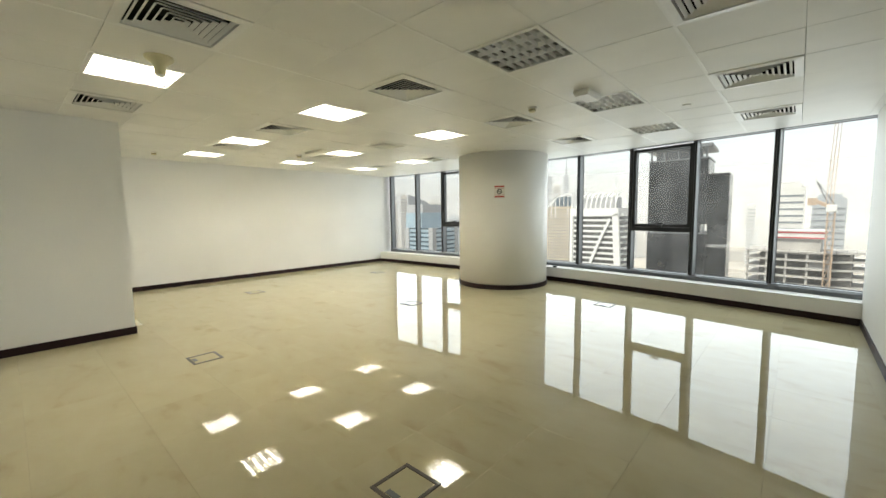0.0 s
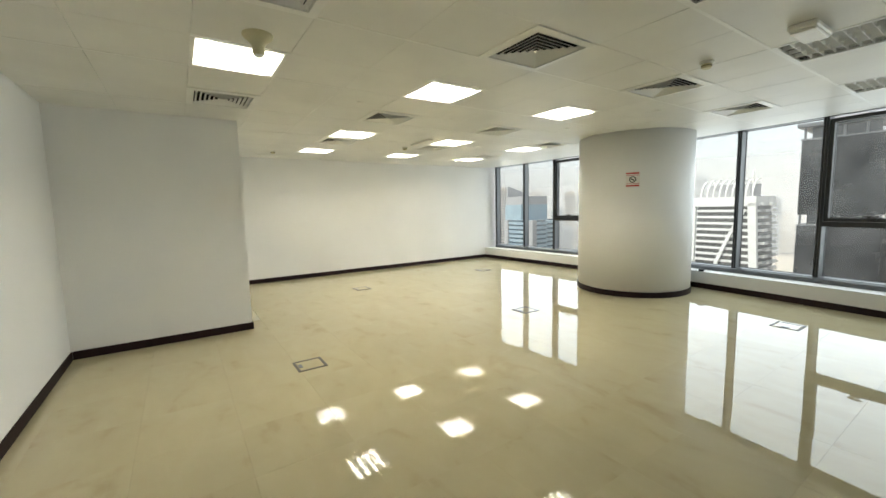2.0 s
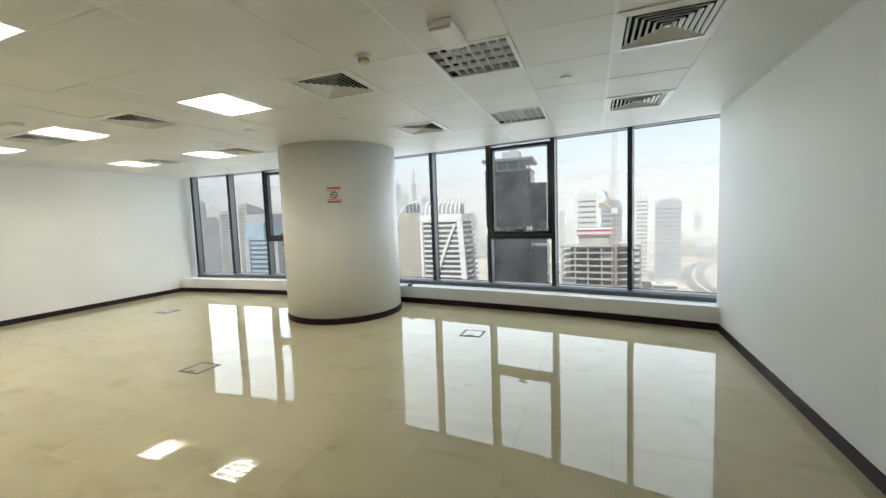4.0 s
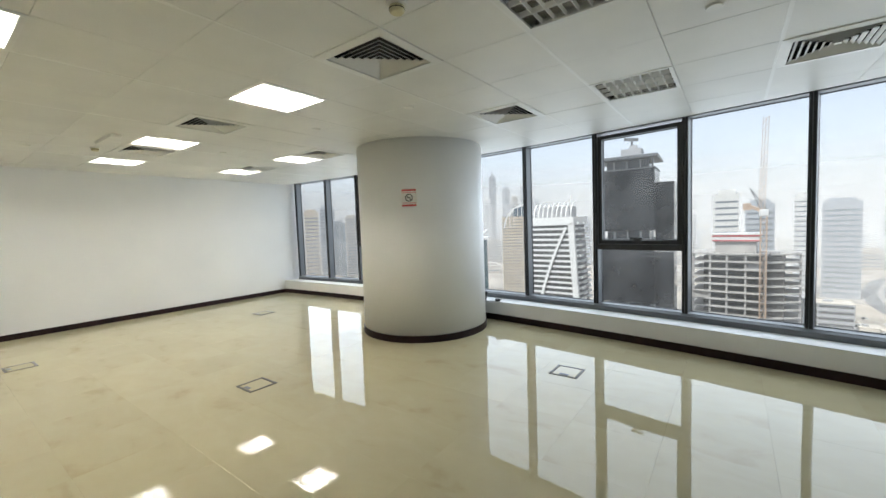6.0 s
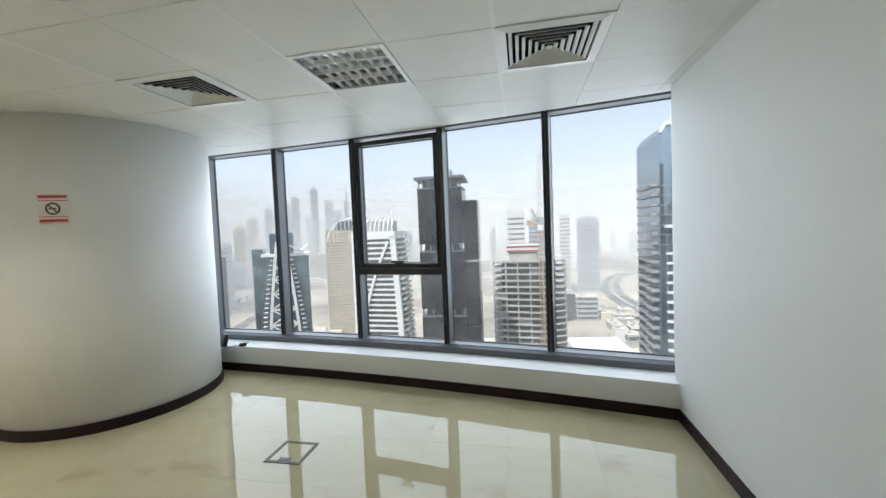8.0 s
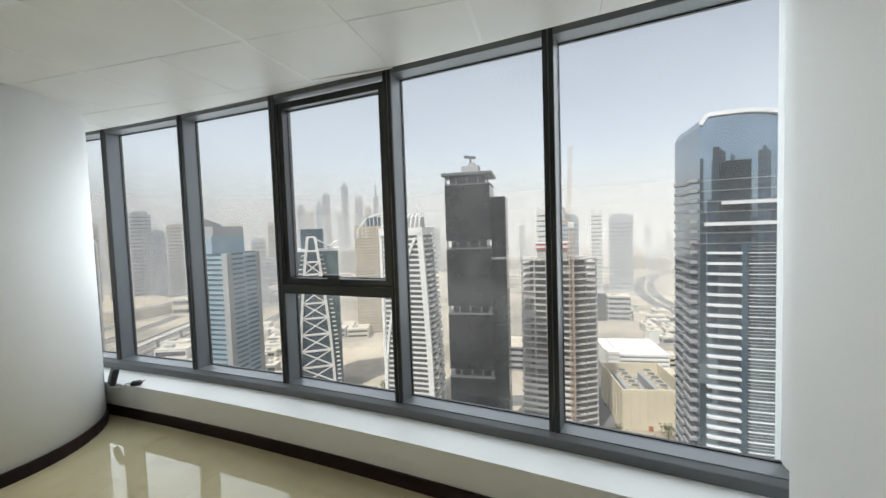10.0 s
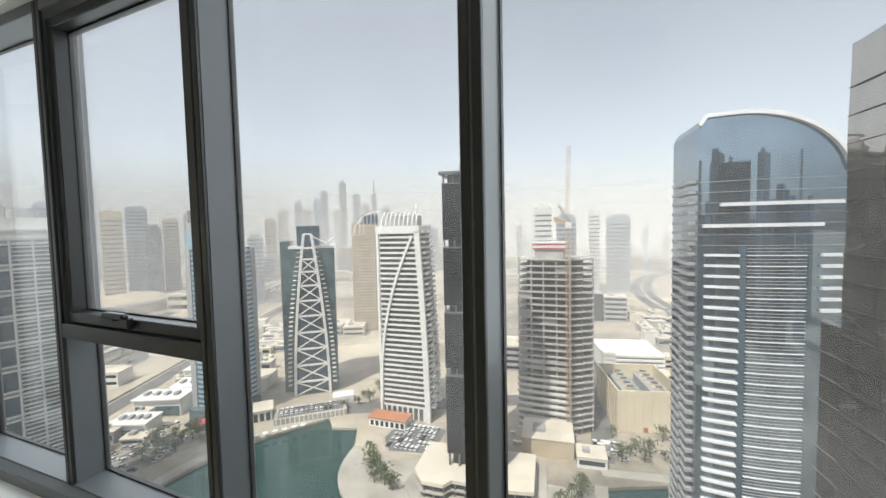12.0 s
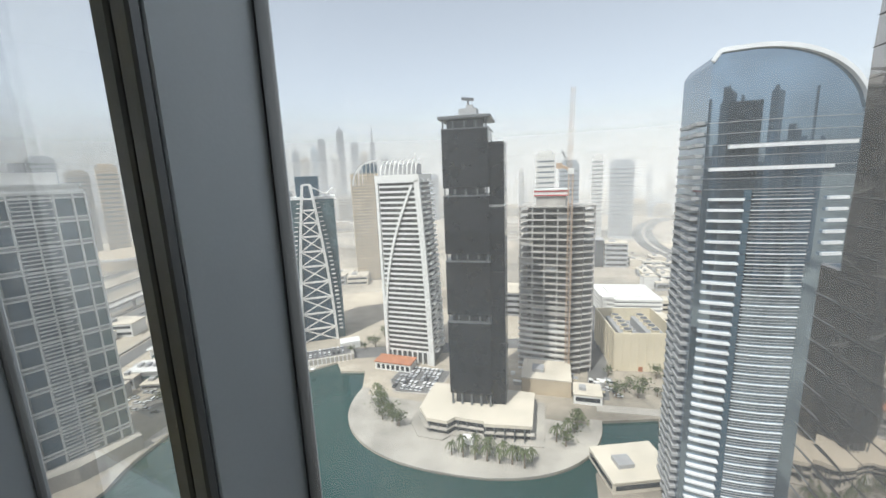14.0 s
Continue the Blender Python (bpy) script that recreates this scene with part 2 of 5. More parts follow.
WHITE = surf("white_cladding", (0.74, 0.73, 0.70), 0.6, var=0.06, coarse=0.2, fine=3, per_piece=0.04)
DGLASS = surf("dark_facade_glass", (0.028, 0.032, 0.038), 0.12, var=0.25, coarse=0.15, fine=0.8, bump=0.0)
BLACKF = surf("black_facade_glass", (0.010, 0.011, 0.013), 0.16, var=0.25, coarse=0.12, fine=0.6, bump=0.0, per_piece=0.12, spec=0.3)
BLACKM = surf("dark_grey_metal", (0.10, 0.105, 0.11), 0.45, var=0.1, coarse=0.4)
TEAL = surf("teal_facade_glass", (0.10, 0.15, 0.16), 0.12, var=0.25, coarse=0.12, fine=0.7, bump=0)
BLUEG = surf("blue_facade_panel", (0.30, 0.41, 0.48), 0.3, var=0.10, coarse=0.15, fine=2, per_piece=0.05)
BLUED = surf("blue_dark_glass", (0.06, 0.10, 0.135), 0.12, var=0.2, coarse=0.2, fine=2)
GREYP = surf("grey_stone_cladding", (0.36, 0.36, 0.36), 0.6, var=0.08, coarse=0.2, fine=3)
BEIGE = surf("beige_tower_cladding", (0.52, 0.43, 0.31), 0.75, var=0.08, coarse=0.1, fine=2, per_piece=0.05)
CREAM = surf("cream_plant_wall", (0.66, 0.58, 0.43), 0.8, var=0.07, coarse=0.08, fine=1.5)
TERRA = surf("terracotta_roof", (0.45, 0.19, 0.10), 0.85, var=0.15, coarse=0.3, fine=3)
MIRRB = surf("blue_mirror_glass", (0.23, 0.30, 0.37), 0.03, metal=0.85, var=0.10, coarse=0.1, fine=0.5, bump=0.0)
MIRRG = surf("bronze_mirror_glass", (0.52, 0.475, 0.43), 0.03, metal=0.9, var=0.10, coarse=0.06, fine=0.25, bump=0.0)
STEELW = surf("balcony_white_edge", (0.72, 0.73, 0.74), 0.35, var=0.06, coarse=0.3, per_piece=0.06)
CRANE = surf("crane_paint_tan", (0.48, 0.35, 0.25), 0.6, var=0.1)
REDP = surf("red_formwork", (0.52, 0.06, 0.06), 0.6, var=0.15, coarse=0.4)
LEAF = surf("dusty_foliage", (0.10, 0.12, 0.045), 0.8, var=0.3, coarse=0.6, fine=4, per_piece=0.2)
BARK = surf("palm_bark", (0.20, 0.15, 0.10), 0.9, var=0.2)
WATER = lake_water("green_lake_water")
CARS = [surf("car_paint_" + n, c, 0.3, var=0.04, spec=0.6) for n, c in
        (("white", (0.72, 0.72, 0.72)), ("silver", (0.42, 0.43, 0.44)), ("black", (0.03, 0.03, 0.035)), ("red", (0.4, 0.05, 0.05)))]
TYRE = surf("tyre_rubber", (0.02, 0.02, 0.02), 0.8)
FAR = [surf("far_facade_" + n, c, 0.7, var=0.10, coarse=0.03, fine=0.3, bump=0) for n, c in
       (("sand", (0.46, 0.41, 0.34)), ("grey", (0.34, 0.36, 0.38)), ("blue", (0.30, 0.37, 0.43)), ("white", (0.60, 0.59, 0.56)), ("dark", (0.16, 0.18, 0.20)))]
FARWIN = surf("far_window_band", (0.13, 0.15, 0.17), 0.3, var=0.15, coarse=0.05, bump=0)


# ---------------------------------------------------------------- mesh helpers
class MB:
    """Collects faces for one mesh."""

    def __init__(self):
        self.v, self.f, self.mi, self.cur = [], [], [], 0

    def add(self, vs, fs):
        n = len(self.v)
        self.v += [tuple(p) for p in vs]
        self.f += [tuple(n + i for i in q) for q in fs]
        self.mi += [self.cur] * len(fs)
        return self

    def box(self, x0, y0, z0, x1, y1, z1, m=None):
        vs = [(x, y, z) for z in (z0, z1) for y in (y0, y1) for x in (x0, x1)]
        if m is not None:
            vs = [m @ Vector(p) for p in vs]
        return self.add(vs, [(0, 2, 3, 1), (4, 5, 7, 6), (0, 1, 5, 4), (2, 6, 7, 3), (0, 4, 6, 2), (1, 3, 7, 5)])

    def cbox(self, x0, y0, z0, x1, y1, z1, c):
        """A box whose top and bottom edges and corners are chamfered by c."""
        def ring(z, i):
            return [(x0 + i, y0 + c, z), (x0 + c, y0 + i, z), (x1 - c, y0 + i, z), (x1 - i, y0 + c, z),
                    (x1 - i, y1 - c, z), (x1 - c, y1 - i, z), (x0 + c, y1 - i, z), (x0 + i, y1 - c, z)]
        rs = [ring(z0, c * 0.9), ring(z0 + c, 0), ring(z1 - c, 0), ring(z1, c * 0.9)]
        vs = [p for r in rs for p in r]
        fs = [tuple(reversed(range(8))), tuple(range(24, 32))]
        for k in range(3):
            fs += [(8 * k + i, 8 * k + (i + 1) % 8, 8 * k + 8 + (i + 1) % 8, 8 * k + 8 + i) for i in range(8)]
        return self.add(vs, fs)

    def prism(self, poly, z0, z1):
        n = len(poly)
        vs = [(x, y, z0) for x, y in poly] + [(x, y, z1) for x, y in poly]
        return self.add(vs, [tuple(reversed(range(n))), tuple(range(n, 2 * n))] + [(i, (i + 1) % n, n + (i + 1) % n, n + i) for i in range(n)])

    def lathe(self, prof, n=24, cx=0, cy=0):
        """A closed solid turned about z from (radius, height) pairs, from bottom to top."""
        vs, fs = [], []
        for r, z in prof:
            vs += [(cx + r * math.cos(2 * math.pi * k / n), cy + r * math.sin(2 * math.pi * k / n), z) for k in range(n)]
        for j in range(len(prof) - 1):
            fs += [(j * n + k, j * n + (k + 1) % n, (j + 1) * n + (k + 1) % n, (j + 1) * n + k) for k in range(n)]
        fs += [tuple(reversed(range(n))), tuple(range((len(prof) - 1) * n, len(prof) * n))]
        return self.add(vs, fs)

    def beam(self, p, q, w, h=None):
        p, q = Vector(p), Vector(q)
        h = h or w
        d = q - p
        m = Matrix.Translation(p) @ d.to_track_quat("Y", "Z").to_matrix().to_4x4()
        return self.box(-w / 2, 0, -h / 2, w / 2, d.length, h / 2, m)

    def strip(self, pts, y0, y1, z0, z1):
        """A band that follows plan points (x, y, nx, ny): from y0 to y1 along the normal, from z0 to z1."""
        vs, fs = [], []
        for x, y, nx, ny in pts:
            vs += [(x + nx * y0, y + ny * y0, z0), (x + nx * y1, y + ny * y1, z0), (x + nx * y1, y + ny * y1, z1), (x + nx * y0, y + ny * y0, z1)]
        for k in range(len(pts) - 1):
            a, b = 4 * k, 4 * k + 4
            fs += [(a + i, b + i, b + (i + 1) % 4, a + (i + 1) % 4) for i in range(4)]
        e = 4 * (len(pts) - 1)
        fs += [(0, 1, 2, 3), (e + 3, e + 2, e + 1, e)]
        return self.add(vs, fs)

    def mesh(self, name, *mats):
        me = bpy.data.meshes.new(name)
        me.from_pydata(self.v, [], self.f)
        for m in mats:
            me.materials.append(m)
        if len(mats) > 1:
            me.polygons.foreach_set("material_index", self.mi)
        b = bmesh.new()
        b.from_mesh(me)
        bmesh.ops.recalc_face_normals(b, faces=b.faces)
        b.to_mesh(me)
        b.free()
        return me


def part(name, mb, mat, parent=None, label="", at=None, smooth=False):
    """One mesh object from a builder or a ready mesh, under its thing."""
    me = mb if isinstance(mb, bpy.types.Mesh) else mb.mesh(name, *(mat if isinstance(mat, (list, tuple)) else (mat,)))
    if smooth:
        for p in me.polygons:
            p.use_smooth = len(p.vertices) == 4
    ob = new(name, me)
    if parent is not None:
        ob.parent = parent
    if at is not None:
        ob.matrix_basis = at
    if label:
        ob["label"] = label
    return ob


def thing(name, at, label, category, group="", kind=""):
    ob = new(name)
    ob.empty_display_size = 0.1
    ob.matrix_basis = at
    return tagged(ob, label, category, group, kind)


def structure(name, mb, mat, label, category):
    return tagged(part(name, mb, mat), label, category, kind="structure")


# ---------------------------------------------------------------- the plan
H = 2.70                      # ceiling
XW, XS, XE = -9.72, -6.20, 0.875   # far wall, stub wall, east end of the windows
FL = 0.05                     # finished floor
YC, YS = -0.72, 1.04          # cabinet wall, end of the stub
COL = (-4.605, 7.108, 0.917)  # column: centre and radius


def face_y(x):
    """Room face of the window frames: a shallow arc in plan."""
    return 8.36 - 0.015 * (x + 6.9) ** 2


def east_x(y):
    """Inner face of the east wall, very slightly out of square."""
    return 0.735 - 0.008 * (7.2 - y)


def turn(x):
    return math.degrees(math.atan(-0.03 * (x + 6.9)))


def arc(x0, x1, n=28):
    pts = []
    for k in range(n + 1):
        x = x0 + (x1 - x0) * k / n
        a = radians(turn(x))
        pts.append((x, face_y(x), -math.sin(a), math.cos(a)))
    return pts

# ---------------------------------------------------------------- room shell
structure("wall_west", MB().box(XW - 0.15, YS, -0.3, XW, face_y(XW) + 0.19, 3.1), WALL, "long plain white painted wall with dark skirting", "wall")
structure("wall_recess", MB().box(XW - 0.15, YS - 0.15, -0.3, XS - 0.15, YS, 3.1), WALL, "white painted return wall behind the stub", "wall")
structure("wall_stub", MB().box(XS - 0.15, YC, -0.3, XS, YS, 3.1), WALL, "short white painted wall ending in a corner", "wall")
structure("wall_south", MB().box(XS - 0.15, YC - 0.15, -0.3, XE, YC, 3.1), WALL, "white painted wall that carries the grey cabinet", "wall")
structure("wall_east", MB().prism([(east_x(YC - 0.15), YC - 0.15), (east_x(7.26), 7.26), (XE - 0.005, 7.42), (XE - 0.005, 7.66), (XE + 0.3, 7.66), (XE + 0.3, YC - 0.15)], -0.3, 3.1), WALL, "plain white painted side wall meeting the windows", "wall")
full = arc(XW - 0.12, XE + 0.12, 40)
structure("wall_parapet", MB().strip(full, -0.31, 0.19, -0.3, 0.34), WALL, "low curved white window ledge under the glazing", "wall")
structure("wall_header", MB().strip(full, 0.0, 0.19, 2.759, 3.1), ALU, "grey spandrel above the window band", "wall")
structure("roof_slab", MB().prism([(x, y + 0.15) for x, y, _, _ in arc(XW - 0.15, XE + 0.15, 20)][::-1] + [(XW - 0.15, YC - 0.15), (XE + 0.15, YC - 0.15)], 3.1, 3.2), SLAB, "concrete slab above the ceiling void", "slab")
n = 56
ring = [(COL[0] + COL[2] * math.cos(2 * math.pi * k / n), COL[1] + COL[2] * math.sin(2 * math.pi * k / n)) for k in range(n)]
column = structure("column", MB().prism(ring, -0.02, 2.78), WALL, "thick round white painted concrete column", "column")
for p in column.data.polygons:
    p.use_smooth = len(p.vertices) == 4


# dark skirting
def skirting(name, x0, y0, x1, y1):
    mb = MB()
    mb.cbox(x0, y0, FL - 0.005, x1, y1, FL + 0.09, 0.004)
    return structure(name, mb, SKIRT, "dark brown stained skirting board", "skirting")


skirting("baseboard_west", XW, YS, XW + 0.014, 8.0)
skirting("baseboard_stub", XS, YC + 0.014, XS + 0.014, YS + 0.014)
skirting("baseboard_recess", XW + 0.014, YS, XS, YS + 0.014)
skirting("baseboard_south", XS + 0.014, YC, XE - 0.014, YC + 0.014)
structure("baseboard_east", MB().strip([(east_x(y), y, -1, 0) for y in (YC, 7.25)], -0.01, 0.014, FL - 0.005, FL + 0.09), SKIRT, "dark brown stained skirting board", "skirting")
structure("baseboard_parapet", MB().strip(arc(XW - 0.05, XE - 0.02, 40), -0.325, -0.311, FL - 0.005, FL + 0.09), SKIRT, "dark brown curved skirting under the window ledge", "skirting")
mb = MB()
for k in range(n):
    a0, a1 = 2 * math.pi * k / n, 2 * math.pi * (k + 1) / n
    q = [(COL[0] + r * math.cos(a), COL[1] + r * math.sin(a)) for a, r in ((a0, COL[2] - 0.005), (a0, COL[2] + 0.014), (a1, COL[2] + 0.014), (a1, COL[2] - 0.005))]
    mb.add([(x, y, FL - 0.005) for x, y in q] + [(x, y, FL + 0.09) for x, y in q], [(0, 1, 2, 3), (7, 6, 5, 4), (1, 5, 6, 2), (0, 3, 7, 4)])
structure("baseboard_column", mb, SKIRT, "dark brown skirting bent round the column", "skirting")

# ---------------------------------------------------------------- ceiling: one mesh of lay-in tiles
LIGHTS_ON = [(-3.9, 0.9), (-3.9, 2.7), (-3.9, 4.5), (-6.3, 2.7), (-6.3, 4.5), (-6.3, 6.3), (-8.1, 2.7), (-8.1, 4.5), (-8.1, 6.3)]
LIGHTS_OFF = [(-1.5, 0.9), (-1.5, 2.7), (-1.5, 4.5), (-1.5, 6.3)]
VENTS = [(-0.3, 0.9), (-2.7, 0.9), (-5.1, 0.9), (-0.3, 2.7), (-2.7, 2.7), (-5.1, 2.7), (-6.9, 2.7), (-0.3, 4.5), (-2.7, 4.5), (-5.1, 4.5),
         (-6.9, 4.5), (-0.3, 6.3), (-2.7, 6.3), (-5.7, 6.3), (-7.5, 6.3)]


def grid_x(x):
    """Ceiling grid lines as laid: the modules run a little over 0.6 m."""
    return -1.5 + 1.03 * (x + 1.5)


def grid_y(y):
    return 6.27 + 1.012 * (y - 6.3)


holes = {(round(x * 10), round(y * 10)) for x, y in LIGHTS_ON + LIGHTS_OFF + VENTS}
rng = random.Random(4)
mb = MB()
for i in range(-17, 2):
    for j in range(-2, 15):
        cx, cy = 0.6 * i + 0.3, 0.6 * j + 0.3
        if (round(cx * 10), round(cy * 10)) in holes:
            continue
        x0, x1, y0, y1 = max(grid_x(cx - 0.3), XW), min(grid_x(cx + 0.3), XE), max(grid_y(cy - 0.3), YC), grid_y(cy + 0.3)
        ya, yb = (max(y0 + 0.012, min(y1, face_y(x) - 0.10)) for x in (x0, x1))
        if x1 <= x0 or y0 > face_y((x0 + x1) / 2) - 0.13:
            continue
        if x1 - x0 < 0.02 or y1 - y0 < 0.02 or (x1 <= XS + 0.01 and y1 <= YS):
            continue
        g, c = 0.001, 0.002
        z = H + rng.uniform(-0.0008, 0.0012)
        t = [z + rng.uniform(-0.0011, 0.0011) for _ in range(4)]
        o = [(x0 + g, y0 + g), (x1 - g, y0 + g), (x1 - g, yb - g), (x0 + g, ya - g)]
        q = [(x0 + g + c, y0 + g + c), (x1 - g - c, y0 + g + c), (x1 - g - c, yb - g - c), (x0 + g + c, ya - g - c)]
        vs = [(x, y, zz) for (x, y), zz in zip(q, t)] + [(x, y, zz + 0.003) for (x, y), zz in zip(o, t)] + [(x, y, H + 0.016) for x, y in o]
        mb.add(vs, [(3, 2, 1, 0), (0, 1, 5, 4), (1, 2, 6, 5), (2, 3, 7, 6), (3, 0, 4, 7), (4, 5, 9, 8), (5, 6, 10, 9), (6, 7, 11, 10), (7, 4, 8, 11), (8, 9, 10, 11)])
mb.cur = 1
for i in range(-15, 1):
    x = grid_x(0.6 * i)
    if i % 2:
        mb.box(x - 0.011, YC if x > XS else YS, H - 0.0025, x + 0.011, face_y(x) - 0.10, H + 0.012)
mb.strip(arc(XW, XE, 40), -0.099, -0.092, H, 2.775)  # perimeter recess above the window head
mb.strip(arc(XW, XE, 40), -0.092, 0.0, 2.7575, 2.775)
structure("ceiling", mb, (CEIL, STRIP), "white lay-in ceiling tiles with thin shadow joints", "ceiling")

# ---------------------------------------------------------------- windows
MUL = [-9.565, -8.49, -7.47, -6.50, -5.52, -4.49, -3.412, -2.333, -1.275, -0.212, XE + 0.03]
DEPTH, Z0, Z1, ZT = 0.165, 0.425, 2.705, 2.757  # frame depth, glass from and to, top of the head rail


def mullion_mesh():
    mb = MB()
    for a, b in ((-0.0315, -0.0035), (0.0035, 0.0315)):
        mb.cbox(a, 0.014, 0.34, b, DEPTH, ZT, 0.002)
    mb.box(-0.0035, 0.006, 0.345, 0.0035, DEPTH - 0.01, ZT - 0.004)
    return mb.mesh("mullion", ALU)


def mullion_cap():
    """Room-side face of a mullion, backlit shade put into its colour: two fins with a shadow groove between."""
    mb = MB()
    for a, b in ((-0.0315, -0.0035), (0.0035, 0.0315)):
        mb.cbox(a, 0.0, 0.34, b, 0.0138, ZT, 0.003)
    return mb.mesh("mullion_cap", ALU_SHADE)


mull, cap_mesh = mullion_mesh(), mullion_cap()
for k, x in enumerate(MUL):
    sash = k in (2, 7)
    w = thing(f"window_{k + 1}", pose(x, face_y(x), 0, 0, 0, turn(x)),
              "grey aluminium window bay with an openable upper sash" if sash else "tall grey aluminium window bay with clear glass and a thin painted glare veil", "window", kind="structure")
    if k == len(MUL) - 1:
        scene.collection.objects.unlink(w)
        continue
    part("mullion", mull, None, w)
    part("mullion_cap", cap_mesh, None, w, "room-side face with its backlit shade in the colour")
    x2 = MUL[k + 1]
    d = Vector((x2 - x, face_y(x2) - face_y(x), 0))
    bay = math.degrees(math.atan2(d.y, d.x)) - turn(x)
    L, turnm = d.length, pose(0, 0, 0, 0, 0, bay)
    a, b = 0.032, L - (0.032 if k < len(MUL) - 2 else 0.03)
    part("sill_rail", MB().cbox(a - 0.004, 0.001, 0.338, b + 0.004, DEPTH, Z0, 0.003), ALU, w, at=turnm)
    nose = MB()
    prof = ((-0.042, 0.341), (-0.042, 0.398), (-0.038, 0.403), (0.0, 0.419), (0.0, 0.341))
    nose.add([(x, y, z) for x in (-0.001, L + 0.001) for y, z in prof], [(0, 1, 2, 3, 4), (9, 8, 7, 6, 5)] + [(i, (i + 1) % 5, 5 + (i + 1) % 5, 5 + i) for i in range(5)])
    part("sill_nose", nose, ALU, w, at=turnm)
    part("head_rail", MB().cbox(a - 0.004, 0.001, Z1, b + 0.004, DEPTH, ZT, 0.003), ALU, w, at=turnm)

    def pane(x0, x1, z0, z1, y, parent):
        p = part("pane", MB().box(x0, y, z0, x1, y + 0.012, z1), GLASS, parent, at=turnm)
        g = MB()
        for q in ((x0, z0, x1, z0 + 0.007), (x0, z1 - 0.007, x1, z1), (x0, z0, x0 + 0.0035, z1), (x1 - 0.0035, z0, x1, z1)):
            g.box(q[0], y - 0.004, q[1], q[2], y + 0.016, q[3])
        part("gasket", g, GASKET, parent, at=turnm)
        return p

    if not sash:
        pane(a, b, Z0, Z1, DEPTH - 0.025, w)
        continue
    # transom and sash take the same darkened colour for their backlit faces
    part("transom", MB().cbox(a - 0.003, 0.0005, 1.165, b + 0.003, DEPTH, 1.235, 0.003), ALU_SHADE, w, at=turnm)
    pane(a, b, Z0, 1.165, DEPTH - 0.025, w)
    fr = MB()
    s0, s1, t0, t1, f = a + 0.004, b - 0.004, 1.239, Z1 - 0.03, 0.05
    fr.cbox(s0, 0.022, t0, s1, 0.12, t0 + f, 0.004)
    fr.cbox(s0, 0.022, t1 - f, s1, 0.12, t1, 0.004)
    fr.cbox(s0, 0.0225, t0 + f - 0.004, s0 + f, 0.1195, t1 - f + 0.004, 0.004)
    fr.cbox(s1 - f, 0.0225, t0 + f - 0.004, s1, 0.1195, t1 - f + 0.004, 0.004)
    part("sash_frame", fr, ALU_SHADE, w, "openable sash frame", at=turnm)
    pane(s0 + f, s1 - f, t0 + f, t1 - f, 0.085, w)
    hb = MB()
    m = (s0 + s1) / 2
    hb.cbox(m - 0.05, -0.006, t0 + 0.014, m + 0.05, 0.022, t0 + 0.062, 0.006)
    hd = part("handle", hb, BLACKP, w, "black sash handle", at=turnm)
    lv = MB().cbox(m - 0.07, -0.045, t0 + 0.064, m + 0.085, -0.012, t0 + 0.088, 0.008).lathe([(0.018, t0 + 0.05), (0.018, t0 + 0.07)], 12, m - 0.02, -0.012)
    part("lever", lv, BLACKP, hd)


